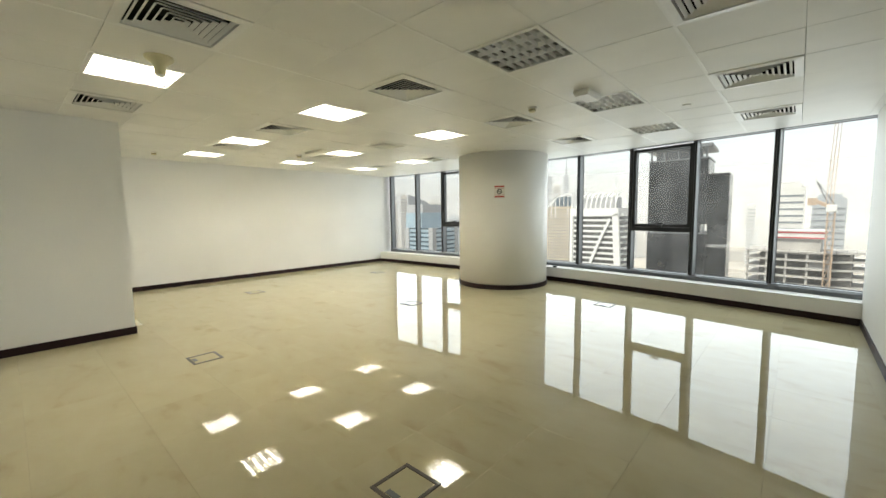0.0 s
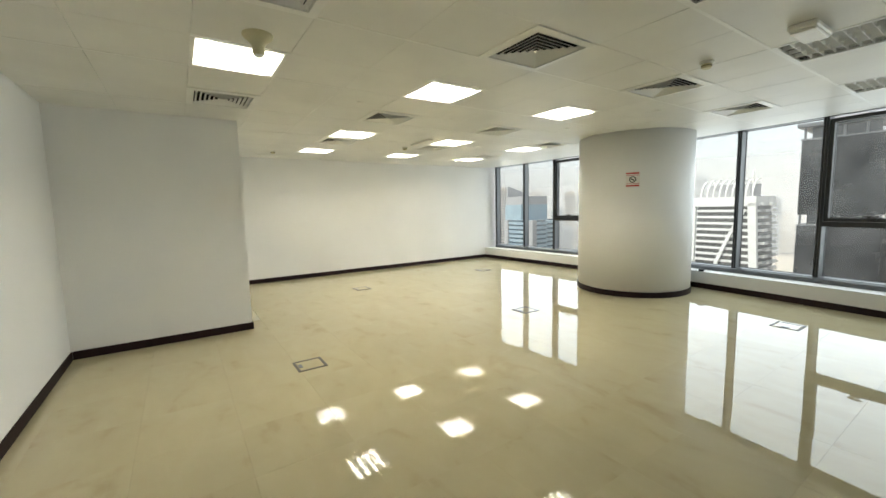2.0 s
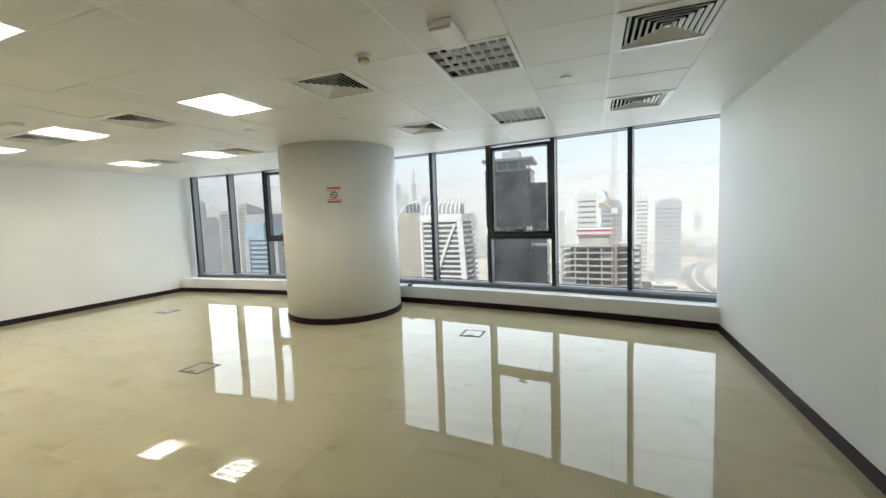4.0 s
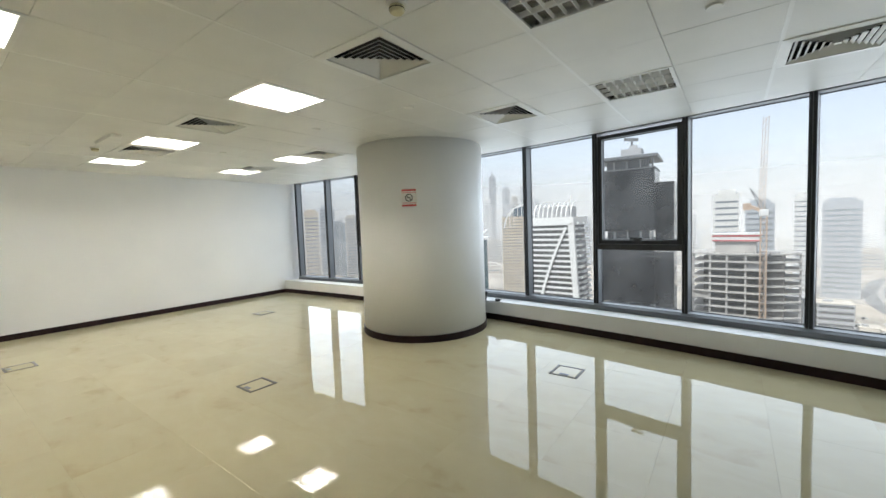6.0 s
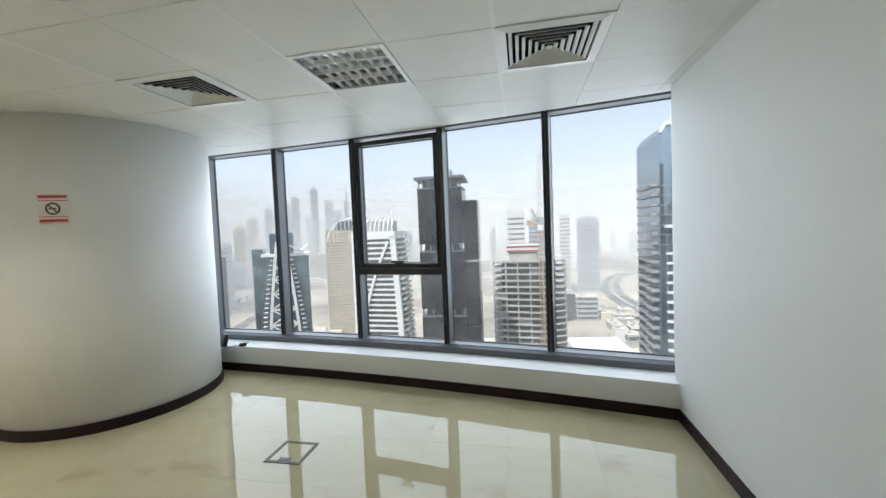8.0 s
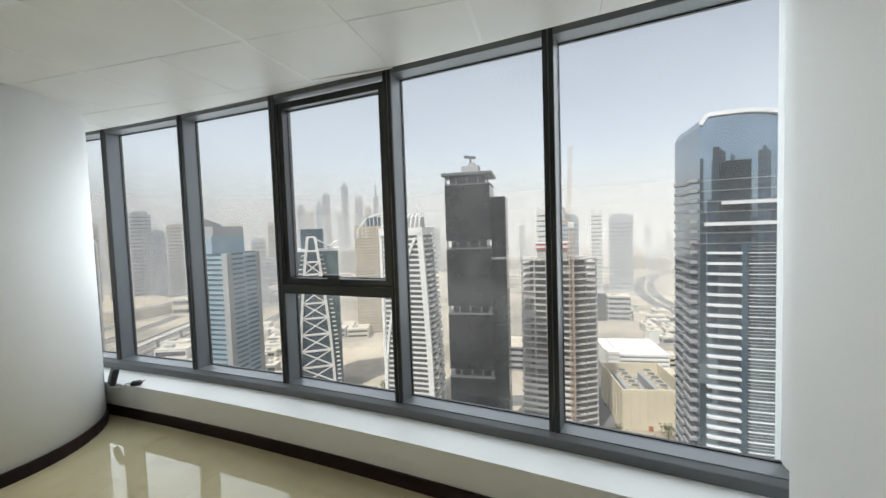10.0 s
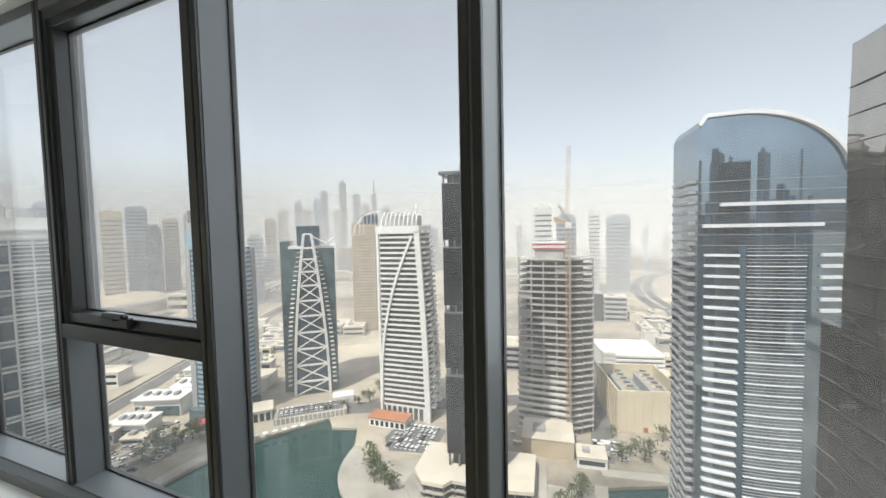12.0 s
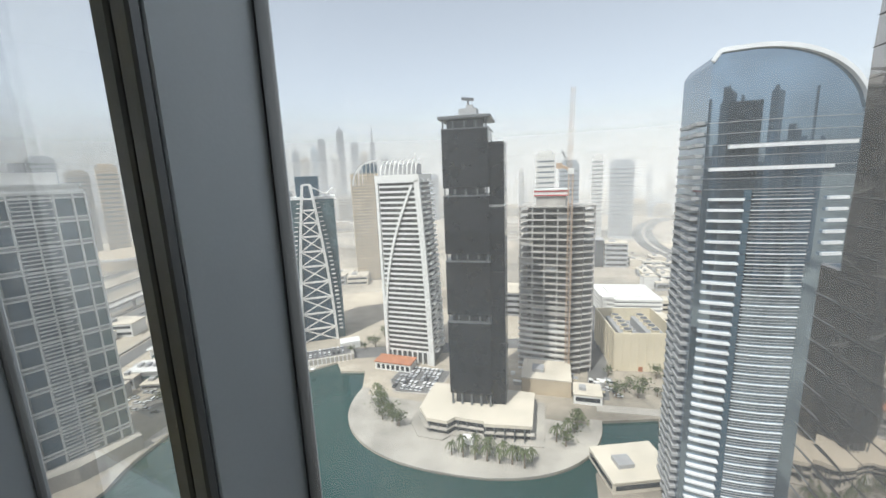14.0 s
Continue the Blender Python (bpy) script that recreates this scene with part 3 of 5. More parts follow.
# ---------------------------------------------------------------- ceiling lights, vents and small fixtures
def ceiling_light(lit):
    """Recessed 0.6 m light with four tubes and a cross-blade louvre."""
    top = thing("ceiling_light", pose(0, 0, 0), "lit recessed square ceiling light with aluminium louvre" if lit else "unlit recessed square ceiling light with aluminium louvre",
                "ceiling light", "ceiling lights")
    fr = MB()
    o, i = 0.306, 0.278
    for q in ((-o, -o, o, -i), (-o, i, o, o), (-o, -i, -i, i), (i, -i, o, i)):
        fr.box(q[0], q[1], -0.004, q[2], q[3], 0.012)
    part("frame", fr, VENTW, top)
    hs = MB()
    hs.box(-i, -i, 0.095, i, i, 0.10)
    for q in ((-i - 0.004, -i, -i, i), (i, -i, i + 0.004, i), (-i, -i - 0.004, i, -i), (-i, i, i, i + 0.004)):
        hs.box(q[0], q[1], 0.005, q[2], q[3], 0.10)
    part("housing", hs, HOUSE, top)
    tube = MB().lathe([(0.013, -0.262), (0.013, 0.262)], 10).mesh("tube", TUBE_ON if lit else TUBE_OFF)
    cap = MB().lathe([(0.0155, -0.012), (0.0155, 0.012)], 10).mesh("tube_cap", BLACKP)
    for k in range(4):
        at = pose(0, -0.207 + 0.138 * k, 0.052, 0, 90, 0)
        part("tube", tube, None, top, at=at)
        for s in (-0.262, 0.262):
            part("tube_cap", cap, None, top, at=at @ pose(0, 0, s))
    lb = MB()
    lb.add([(-i, -0.007, 0.032), (i, -0.007, 0.032), (i, 0.007, 0.032), (-i, 0.007, 0.032), (-i, -0.0015, 0.002), (i, -0.0015, 0.002), (i, 0.0015, 0.002), (-i, 0.0015, 0.002)],
           [(0, 1, 2, 3), (4, 7, 6, 5), (0, 4, 5, 1), (3, 2, 6, 7), (0, 3, 7, 4), (1, 5, 6, 2)])
    lm = lb.mesh("louvre_blade", LOUV)
    for k in range(3):
        part("louvre_blade", lm, None, top, at=pose(0, -0.138 + 0.138 * k, 0))
    cb = MB()
    cb.add([(-0.004, -i, 0.030), (0.004, -i, 0.030), (0.004, i, 0.030), (-0.004, i, 0.030), (-0.001, -i, 0.003), (0.001, -i, 0.003), (0.001, i, 0.003), (-0.001, i, 0.003)],
           [(0, 1, 2, 3), (4, 7, 6, 5), (0, 4, 5, 1), (3, 2, 6, 7), (0, 3, 7, 4), (1, 5, 6, 2)])
    cm = cb.mesh("cross_blade", LOUV)
    for k in range(7):
        part("cross_blade", cm, None, top, at=pose(-0.2085 + 0.0695 * k, 0, 0.0))
    return top


def ceiling_vent():
    """Four-way square air diffuser with nested sloping louvres."""
    top = thing("ceiling_vent", pose(0, 0, 0), "white square four-way ceiling air diffuser", "air vent", "ceiling vents")
    fr = MB()
    o, i = 0.306, 0.248
    for s in range(4):
        m = pose(0, 0, 0, 0, 0, 90 * s)
        vs = [m @ Vector(p) for p in ((-o, -o, -0.006), (o, -o, -0.006), (i, -i, -0.012), (-i, -i, -0.012), (-o, -o, 0.012), (o, -o, 0.012), (i, -i, 0.012), (-i, -i, 0.012))]
        fr.add(vs, [(0, 1, 2, 3), (7, 6, 5, 4), (0, 4, 5, 1), (3, 2, 6, 7)])
    part("frame", fr, VENTW, top)
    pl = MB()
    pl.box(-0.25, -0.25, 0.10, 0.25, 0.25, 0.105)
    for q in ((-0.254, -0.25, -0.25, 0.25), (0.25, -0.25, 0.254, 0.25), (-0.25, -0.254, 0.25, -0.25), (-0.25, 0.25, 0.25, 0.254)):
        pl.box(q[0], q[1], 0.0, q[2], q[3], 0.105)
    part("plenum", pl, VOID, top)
    for k in range(6):
        r1 = 0.236 - 0.038 * k
        r0 = r1 - 0.020
        lv = MB()
        for s in range(4):
            m = pose(0, 0, 0, 0, 0, 90 * s)
            vs = [m @ Vector(p) for p in ((-r1, -r1, -0.008), (r1, -r1, -0.008), (r0, -r0, 0.009), (-r0, -r0, 0.009),
                                          (-r1, -r1, -0.0055), (r1, -r1, -0.0055), (r0, -r0, 0.0105), (-r0, -r0, 0.0105))]
            lv.add(vs, [(0, 1, 2, 3), (7, 6, 5, 4), (0, 4, 5, 1), (3, 2, 6, 7)])
        part("louvre", lv, VENTW, top)
    part("centre_cap", MB().box(-0.016, -0.016, -0.008, 0.016, 0.016, -0.004), VENTW, top)
    return top


def repeat(first, places, z):
    for k, (x, y) in enumerate(places):
        if k == 0:
            first.matrix_basis = pose(x, y, z)
        else:
            copy_thing(first, pose(x, y, z))


for first, places in ((ceiling_light(True), LIGHTS_ON), (ceiling_light(False), LIGHTS_OFF), (ceiling_vent(), VENTS)):
    repeat(first, [(grid_x(x), grid_y(y)) for x, y in places], H)


def smoke_detector():
    top = thing("smoke_detector", pose(0, 0, 0), "small round white ceiling smoke detector", "smoke detector", "smoke detectors")
    part("base", MB().lathe([(0.050, -0.018), (0.052, -0.012), (0.052, 0.0)], 24), WHITEP, top, smooth=True)
    part("chamber", MB().lathe([(0.030, -0.052), (0.038, -0.044), (0.040, -0.024), (0.036, -0.018)], 24), CREAMP, top, smooth=True)
    part("slot_ring", MB().lathe([(0.0405, -0.036), (0.0405, -0.031)], 24), BLACKP, top)
    return top


repeat(smoke_detector(), [(-2.19, 4.03), (-7.22, 3.95), (-8.6, 1.9)], H)


def ceiling_speaker():
    top = thing("sprinkler_cover", pose(0, 0, 0), "flat round white sprinkler cover on the ceiling", "sprinkler", "sprinkler covers")
    part("plate", MB().lathe([(0.036, -0.010), (0.042, -0.006), (0.042, 0.001)], 24), WHITEP, top, smooth=True)
    part("rim", MB().lathe([(0.048, -0.003), (0.048, 0.001)], 24), STRIP, top)
    return top


repeat(ceiling_speaker(), [(-0.91, 5.15), (-4.65, 2.04), (-4.6, 5.3), (-6.6, 5.2), (-3.3, 5.4), (-7.6, 3.4)], H)

em = thing("emergency_light", pose(-1.53, 3.93, H), "white emergency light box on the ceiling", "emergency light")
part("body", MB().cbox(-0.078, -0.16, -0.040, 0.078, 0.16, 0.001, 0.010), WHITEP, em)
part("lens", MB().cbox(-0.070, -0.15, -0.056, 0.070, 0.15, -0.039, 0.010), SIGNW, em, "frosted lens")
ab = thing("ceiling_sounder", pose(-3.46, 0.86, H), "yellowed plastic cone-shaped sounder below the ceiling", "alarm sounder")
part("cone", MB().lathe([(0.030, -0.125), (0.034, -0.12), (0.036, -0.075), (0.055, -0.045), (0.085, -0.022), (0.092, -0.010), (0.092, 0.0)], 28), CREAMP, ab, smooth=True)
part("tip", MB().lathe([(0.018, -0.137), (0.026, -0.131), (0.027, -0.124)], 20), WHITEP, ab, smooth=True)
cp = thing("access_strip", pose(-6.56, 3.92, H), "flat white box on the ceiling near a vent", "ceiling box")
part("cover", MB().cbox(-0.30, -0.05, -0.035, 0.30, 0.05, 0.001, 0.006), WHITEP, cp)


# ---------------------------------------------------------------- things in the room
def floor_box(x, y):
    top = thing("floor_box", pose(x, y, FL), "square floor socket box with a brass-grey trim and tiled lid", "floor box", "floor boxes")
    fr = MB()
    o, i = 0.14, 0.115
    for q in ((-o, -o, o, -i), (-o, i, o, o), (-o, -i, -i, i), (i, -i, o, i)):
        fr.cbox(q[0], q[1], -0.002, q[2], q[3], 0.005, 0.002)
    part("trim", fr, BRASS, top)
    part("lid", MB().cbox(-0.112, -0.112, -0.002, 0.112, 0.112, 0.0035, 0.002), TILE, top, "lid filled with floor tile")
    part("cable_flap", MB().cbox(-0.045, -0.112, 0.003, 0.045, -0.075, 0.007, 0.002), BLACKM, top, "grey cable flap")
    return top


fb = floor_box(-1.46, 1.38)
for x, y in ((-4.51, 1.32), (-4.64, 4.45), (-2.16, 6.34), (-7.73, 3.18), (-7.88, 6.32)):
    copy_thing(fb, pose(x, y, FL))

# wall cabinet with a smoked door
cab = thing("wall_cabinet", pose(-2.315, YC, 1.30), "light grey steel network cabinet with smoked door on the wall", "network cabinet")
W2, D, CH = 0.29, 0.30, 0.555
bd = MB()
bd.box(-W2, 0.0, 0.0, W2, D - 0.03, 0.012).box(-W2, 0.0, CH - 0.012, W2, D - 0.03, CH).box(-W2, 0.0, 0.012, -W2 + 0.012, D - 0.03, CH - 0.012)
bd.box(W2 - 0.012, 0.0, 0.012, W2, D - 0.03, CH - 0.012).box(-W2 + 0.012, 0.0, 0.012, W2 - 0.012, 0.012, CH - 0.012)
part("body", bd, RACK, cab)
ff = MB()
for q in ((-0.315, -0.012, 0.315, 0.075), (-0.315, CH - 0.075, 0.315, CH + 0.012), (-0.315, 0.075, -0.235, CH - 0.075), (0.235, 0.075, 0.315, CH - 0.075)):
    ff.cbox(q[0], D - 0.03, q[1], q[2], D - 0.008, q[3], 0.003)
part("front_frame", ff, RACK, cab)
door = part("door", MB().cbox(-0.245, D - 0.012, 0.065, 0.245, D + 0.006, CH - 0.065, 0.004), SMOKED, cab, "smoked dark door panel")
for s in (-1, 1):
    for k in range(24):
        if k in (11, 12):
            continue
        z = 0.085 + 0.0166 * k
        part("vent_slot", MB().box(s * 0.275 - 0.008, D - 0.009, z, s * 0.275 + 0.008, D - 0.007, z + 0.006), INK, cab)
for z in (0.022, CH - 0.045):
    for s in (-1, 1):
        for k in range(12):
            part("top_slot", MB().box(s * 0.12 - 0.055 + 0.0095 * k, D - 0.009, z, s * 0.12 - 0.050 + 0.0095 * k, D - 0.0072, z + 0.026), GREYP, cab)
part("lock", MB().lathe([(0.013, 0), (0.013, 0.012), (0.009, 0.016)], 16), BLACKP, door, at=pose(0.275, D - 0.008, CH / 2, -90, 0, 0))
part("cable_box", MB().cbox(-0.20, 0.12, -0.085, 0.24, 0.30, 0.001, 0.004), RACK, cab, "grey cable entry box below the cabinet")

# sign on the column, bent to its round face
sign = thing("no_smoking_sign", pose(COL[0], COL[1], 1.935), "small white and red no smoking sign on the column", "sign")


def bent(u0, u1, z0, z1, r0, r1, mat, name, nseg=6):
    mb, a0 = MB(), radians(29.7)
    vs, fs = [], []
    for k in range(nseg + 1):
        u = u0 + (u1 - u0) * k / nseg
        a = a0 + u / COL[2]
        s, c = math.sin(a), -math.cos(a)
        vs += [(s * r0, c * r0, z0), (s * r1, c * r1, z0), (s * r1, c * r1, z1), (s * r0, c * r0, z1)]
    for k in range(nseg):
        fs += [(4 * k + i, 4 * k + 4 + i, 4 * k + 4 + (i + 1) % 4, 4 * k + (i + 1) % 4) for i in range(4)]
    fs += [(0, 1, 2, 3), (4 * nseg + 3, 4 * nseg + 2, 4 * nseg + 1, 4 * nseg)]
    mb.add(vs, fs)
    return part(name, mb, mat, sign)


R = COL[2]
bent(-0.10, 0.10, -0.118, 0.118, R + 0.0005, R + 0.003, SIGNW, "plate")
for z0, z1 in ((0.085, 0.108), (-0.108, -0.085), (0.062, 0.068), (-0.068, -0.062)):
    bent(-0.092, 0.092, z0, z1, R + 0.003, R + 0.0042, RED, "red_bar")
for k in range(20):
    a0, a1 = 2 * math.pi * k / 20, 2 * math.pi * (k + 1) / 20
    am = (a0 + a1) / 2
    bent(0.043 * math.cos(am) - 0.007, 0.043 * math.cos(am) + 0.007, 0.043 * math.sin(am) - 0.007, 0.043 * math.sin(am) + 0.007, R + 0.003, R + 0.0046, INK, "ring_piece", 1)
bent(-0.028, 0.022, -0.006, 0.005, R + 0.003, R + 0.0050, INK, "cigarette", 2)
for k in range(7):
    u = -0.03 + 0.01 * k
    bent(u - 0.006, u + 0.006, 0.03 - 0.01 * k - 0.006, 0.03 - 0.01 * k + 0.006, R + 0.003, R + 0.0055, INK, "slash_piece", 1)

# clutter on the window ledge
rt = thing("router_box", pose(-4.02, 7.90, 0.34, 0, 0, -25), "small black plastic router box leaning on the column", "router")
part("case", MB().cbox(-0.055, -0.045, 0.0, 0.055, 0.0, 0.15, 0.01), BLACKP, rt, at=pose(0, 0, 0, -14, 0, 0))
part("front_panel", MB().cbox(-0.045, -0.049, 0.02, 0.045, -0.043, 0.13, 0.002), BLACKM, rt, at=pose(0, 0, 0, -14, 0, 0))
ad = thing("power_adaptor", pose(-3.80, 7.93, 0.34, 0, 0, 35), "small black power adaptor lying on the ledge", "power adaptor")
part("case", MB().cbox(-0.04, -0.026, 0.0, 0.04, 0.026, 0.04, 0.01), BLACKP, ad)
for s in (-0.012, 0.012):
    part("pin", MB().beam((0.04, s, 0.025), (0.062, s, 0.034), 0.006), BLACKM, ad)
cu = bpy.data.curves.new("cable", "CURVE")
cu.dimensions, cu.bevel_depth, cu.bevel_resolution = "3D", 0.0035, 2
sp = cu.splines.new("BEZIER")
sp.bezier_points.add(4)
for b, c in zip(sp.bezier_points, ((-4.0, 7.89, 0.345), (-3.95, 7.82, 0.344), (-3.90, 7.86, 0.344), (-3.92, 7.93, 0.344), (-3.84, 7.92, 0.346))):
    b.co, b.handle_left_type, b.handle_right_type = c, "AUTO", "AUTO"
cu.materials.append(GREYP)
tagged(new("cable", cu), "thin grey cable coiled on the window ledge", "cable")

# ---------------------------------------------------------------- outdoors: ground and lake
from mathutils import geometry

G = -118.0  # ground level below the office


def bezier(p0, p1, p2, n):
    return [tuple((1 - t) ** 2 * a + 2 * t * (1 - t) * b + t * t * c for a, b, c in zip(p0, p1, p2)) for t in (k / n for k in range(n + 1))]


def oval(cx, cy, a, b, d0, d1, n, power=2.3):
    """Part of a rounded oval, by degrees from +x."""
    pts = []
    for k in range(n + 1):
        q = radians(d0 + (d1 - d0) * k / n)
        c, s = math.cos(q), math.sin(q)
        pts.append((cx + a * math.copysign(abs(c) ** (2 / power), c), cy + b * math.copysign(abs(s) ** (2 / power), s)))
    return pts


WEST_BANK = bezier((-172, 104), (-197, 160), (-136, 224), 14)
HEAD = oval(-39.5, 195, 65, 51.5, 178, 358, 40)
EAST_BANK = [(52, 200), (46, 172), (30, 169), (19, 156), (18, 120)]
shore = [(-172, -60)] + WEST_BANK + [(-127, 213), (-112, 216)] + HEAD + EAST_BANK + [(18, -60)]
outer = [(4600, -60), (4600, 4600), (-4600, 4600), (-4600, -60)]
border = [Vector(p) for p in shore + outer]
flat, _, tris, *_ = geometry.delaunay_2d_cdt(border, [(i, (i + 1) % len(border)) for i in range(len(border))], [], 1, 1e-5)
bm = bmesh.new()
top = [bm.verts.new((p.x, p.y, G)) for p in flat]
for q in tris:
    bm.faces.new([top[i] for i in q])
bm.faces.new([bm.verts.new(p) for p in ((-4600, -4600, G), (4600, -4600, G), (4600, -60, G), (-4600, -60, G))])
for (x0, y0), (x1, y1) in zip(shore, shore[1:]):
    bm.faces.new([bm.verts.new(p) for p in ((x0, y0, G), (x1, y1, G), (x1, y1, G - 2.5), (x0, y0, G - 2.5))])
bmesh.ops.recalc_face_normals(bm, faces=bm.faces)
me = bpy.data.meshes.new("ground")
bm.to_mesh(me)
bm.free()
me.materials.append(SAND)
tagged(new("ground", me), "pale sandy city ground reaching the hazy horizon", "ground", kind="structure")
me = MB().add([(-260, -40, G - 1.4), (120, -40, G - 1.4), (120, 260, G - 1.4), (-260, 260, G - 1.4)], [(0, 1, 2, 3)]).mesh("water", WATER)
tagged(new("water", me), "still dark green lake between the towers", "water", kind="structure")


def ribbon(name, pts, width, mat, label, z=0.06, category="road", kerb=0.0):
    """A strip of road or paving along plan points."""
    vs, fs = [], []
    for k, (x, y) in enumerate(pts):
        a, b = pts[max(0, k - 1)], pts[min(len(pts) - 1, k + 1)]
        d = Vector((b[0] - a[0], b[1] - a[1])).normalized()
        for s in (-0.5, 0.5):
            vs += [(x - d.y * s * width, y + d.x * s * width, G + z), (x - d.y * s * width, y + d.x * s * width, G - 0.4)]
    for k in range(len(pts) - 1):
        a, b = 4 * k, 4 * k + 4
        fs += [(a, b, b + 2, a + 2), (a, a + 1, b + 1, b), (a + 2, b + 2, b + 3, a + 3)]
    return structure(name, MB().add(vs, fs), mat, label, category)


ribbon("pavement_head", [(x * 0.955 - 39.5 * 0.045, y * 0.955 + 195 * 0.045) for x, y in HEAD], 5.5, PAVE, "pale curved waterside promenade paving", 0.25, "pavement")
structure("pavement_plaza", MB().prism([(x * 0.95 - 39.5 * 0.05, y * 0.95 + 195 * 0.05) for x, y in HEAD[1:-1]], G - 0.3, G + 0.12), PAVE, "pale paved plaza around the black tower", "pavement")
ribbon("pavement_west", [(x - 4, y + 2) for x, y in WEST_BANK], 6.0, PAVE, "pale waterside promenade paving on the west bank", 0.25, "pavement")
ribbon("pavement_bridge", [(24, 203), (60, 205)], 6.0, PAVE, "pale paved waterfront walkway", 0.3, "pavement")
ribbon("road_plaza", [(-150, 232), (-60, 262), (20, 290), (110, 300)], 16, ASPH, "grey road behind the towers", 0.05)
ribbon("road_side", [(26, 212), (30, 260), (34, 330), (40, 420)], 11, ASPH, "grey side road beside the cooling plant", 0.07)
ribbon("road_curve", bezier((205, 470), (110, 640), (190, 900), 12) + bezier((190, 900), (230, 1060), (420, 1150), 8), 34, ASPH, "curving dual road across sandy plots", 0.07)
ribbon("road_median", bezier((206, 470), (111, 640), (191, 900), 12) + bezier((191, 900), (231, 1060), (421, 1150), 8), 5, PAVE, "pale median of the curving road", 0.3)
for k, (off, wd) in enumerate(((0, 14), (62, 26), (104, 26), (160, 14), (215, 12))):
    ribbon(f"road_highway_{k + 1}", [(-270 - off * 0.96 + 0.33 * u * -1, 140 - off * 0.28 + u) for u in (-60, 100, 300, 600, 1200, 2400)], wd, ASPH, "straight grey highway carriageway", 0.06)
    ribbon(f"road_barrier_{k + 1}", [(-270 - (off + wd * 0.5 + 3) * 0.96 - 0.33 * u, 140 - (off + wd * 0.5 + 3) * 0.28 + u) for u in (-60, 300, 1200, 2400)], 2.0, PAVE, "pale concrete barrier along the highway", 1.2)
via = thing("metro_viaduct", pose(0, 0, G), "long pale concrete rail viaduct beside the highway", "viaduct")
pts = [(-270 - 84 * 0.96 - 0.33 * u, 140 - 84 * 0.28 + u) for u in range(-60, 1500, 40)]
for a, b in zip(pts, pts[1:]):
    part("deck", MB().beam((*a, 9), (*b, 9), 8, 1.8), CONC, via)
    part("pier", MB().box(a[0] - 1.2, a[1] - 1.2, 0, a[0] + 1.2, a[1] + 1.2, 8.2), CONC, via)


# the shaft of the office's own tower, below and above the room
own = thing("own_tower", pose(0, 0, 0), "plain beige shaft of the tower that holds the office", "tower")
part("lower_shaft", MB().box(-34, -32, G, XE + 0.15, 7.3, -0.35), BEIGE, own)
part("upper_shaft", MB().box(-34, -32, 3.25, XE + 0.15, 7.3, 34), BEIGE, own)
part("back_shaft", MB().box(-34, -32, -0.35, XE + 0.15, YC - 0.2, 3.25), BEIGE, own)


# ---------------------------------------------------------------- towers
def slabs(parent, name, mb, mat, zs, label="", scales=None):
    """The same slab mesh on many floors, each an object of its own."""
    me = mb.mesh(name, mat)
    for k, z in enumerate(zs):
        m = pose(0, 0, z)
        if scales:
            m = m @ Matrix.Diagonal((*scales[k], 1, 1, 1))
        part(name, me, None, parent, label if k == 0 else "", at=m)


# black tower on its podium
bt = thing("black_tower", pose(-46.5, 179.5, G, 0, 0, 2.5), "tall black glass office tower with recessed bands", "tower")
levels = [(14, 51), (54.6, 80.5), (84, 110.5), (114, 139.5)]
for z0, z1 in levels:
    part("glass_block", MB().cbox(0, 0, z0, 20.5, 20, z1, 0.25), BLACKF, bt)
for z0, z1 in ((51, 54.6), (80.5, 84), (110.5, 114), (139.5, 143.5)):
    part("recess", MB().box(2.2, 2.2, z0 - 0.2, 18.3, 17.8, z1 + 0.2), DGLASS, bt)
    for x in (0.4, 5, 10, 15, 19.4):
        part("recess_post", MB().box(x, 0.5, z0, x + 0.6, 1.1, z1), BLACKM, bt)
    part("ledge", MB().box(-0.25, -0.25, z0 - 0.3, 20.75, 20.25, z0 + 0.15), BLACKM, bt)
part("roof_cap", MB().cbox(-1.2, -1.2, 143.3, 21.7, 21.2, 144.8, 0.3), BLACKM, bt, "overhanging dark roof slab")
part("plant_room", MB().box(7, 6, 144.8, 15, 14, 148.5).box(10, 8, 148.5, 13, 12, 150.2), GREYP, bt)
part("roof_crane", MB().beam((11, 9, 150), (11, 9, 153), 0.8).beam((8, 9, 153.2), (13.5, 9, 152.4), 1.2), BLACKM, bt)
for z0, z1 in ((4, 40), (41, 75), (76, 105), (106, 133.5)):
    part("side_block", MB().cbox(20.4, 3.5, z0, 27.0, 21.5, z1, 0.2), BLACKF, bt)
mb = MB()
for k in range(14):
    x = 0.7 + k * 1.47
    for z0, z1 in levels:
        mb.box(x, -0.12, z0 + 0.4, x + 0.10, 0.02, z1 - 0.4)
for z0, z1 in levels:
    z = z0 + 3.4
    while z < z1 - 1:
        mb.box(0.2, -0.10, z, 20.3, 0.02, z + 0.16)
        z += 3.5
tagged(part("facade_grid", mb, BLACKF, bt), kind="stuff")
for x in (0.6, 5.2, 9.9, 14.6, 19.2):
    for y in (0.6, 18.6):
        part("base_column", MB().box(x, y, 7.5, x + 1.0, y + 1.0, 14.2), BLACKM, bt)
part("lobby", MB().box(2.5, 2.5, 7.5, 18, 18, 14.2), DGLASS, bt)

pod = thing("tower_podium", pose(-36, 183, G), "low cream-roofed waterside podium with dark shopfronts", "podium")
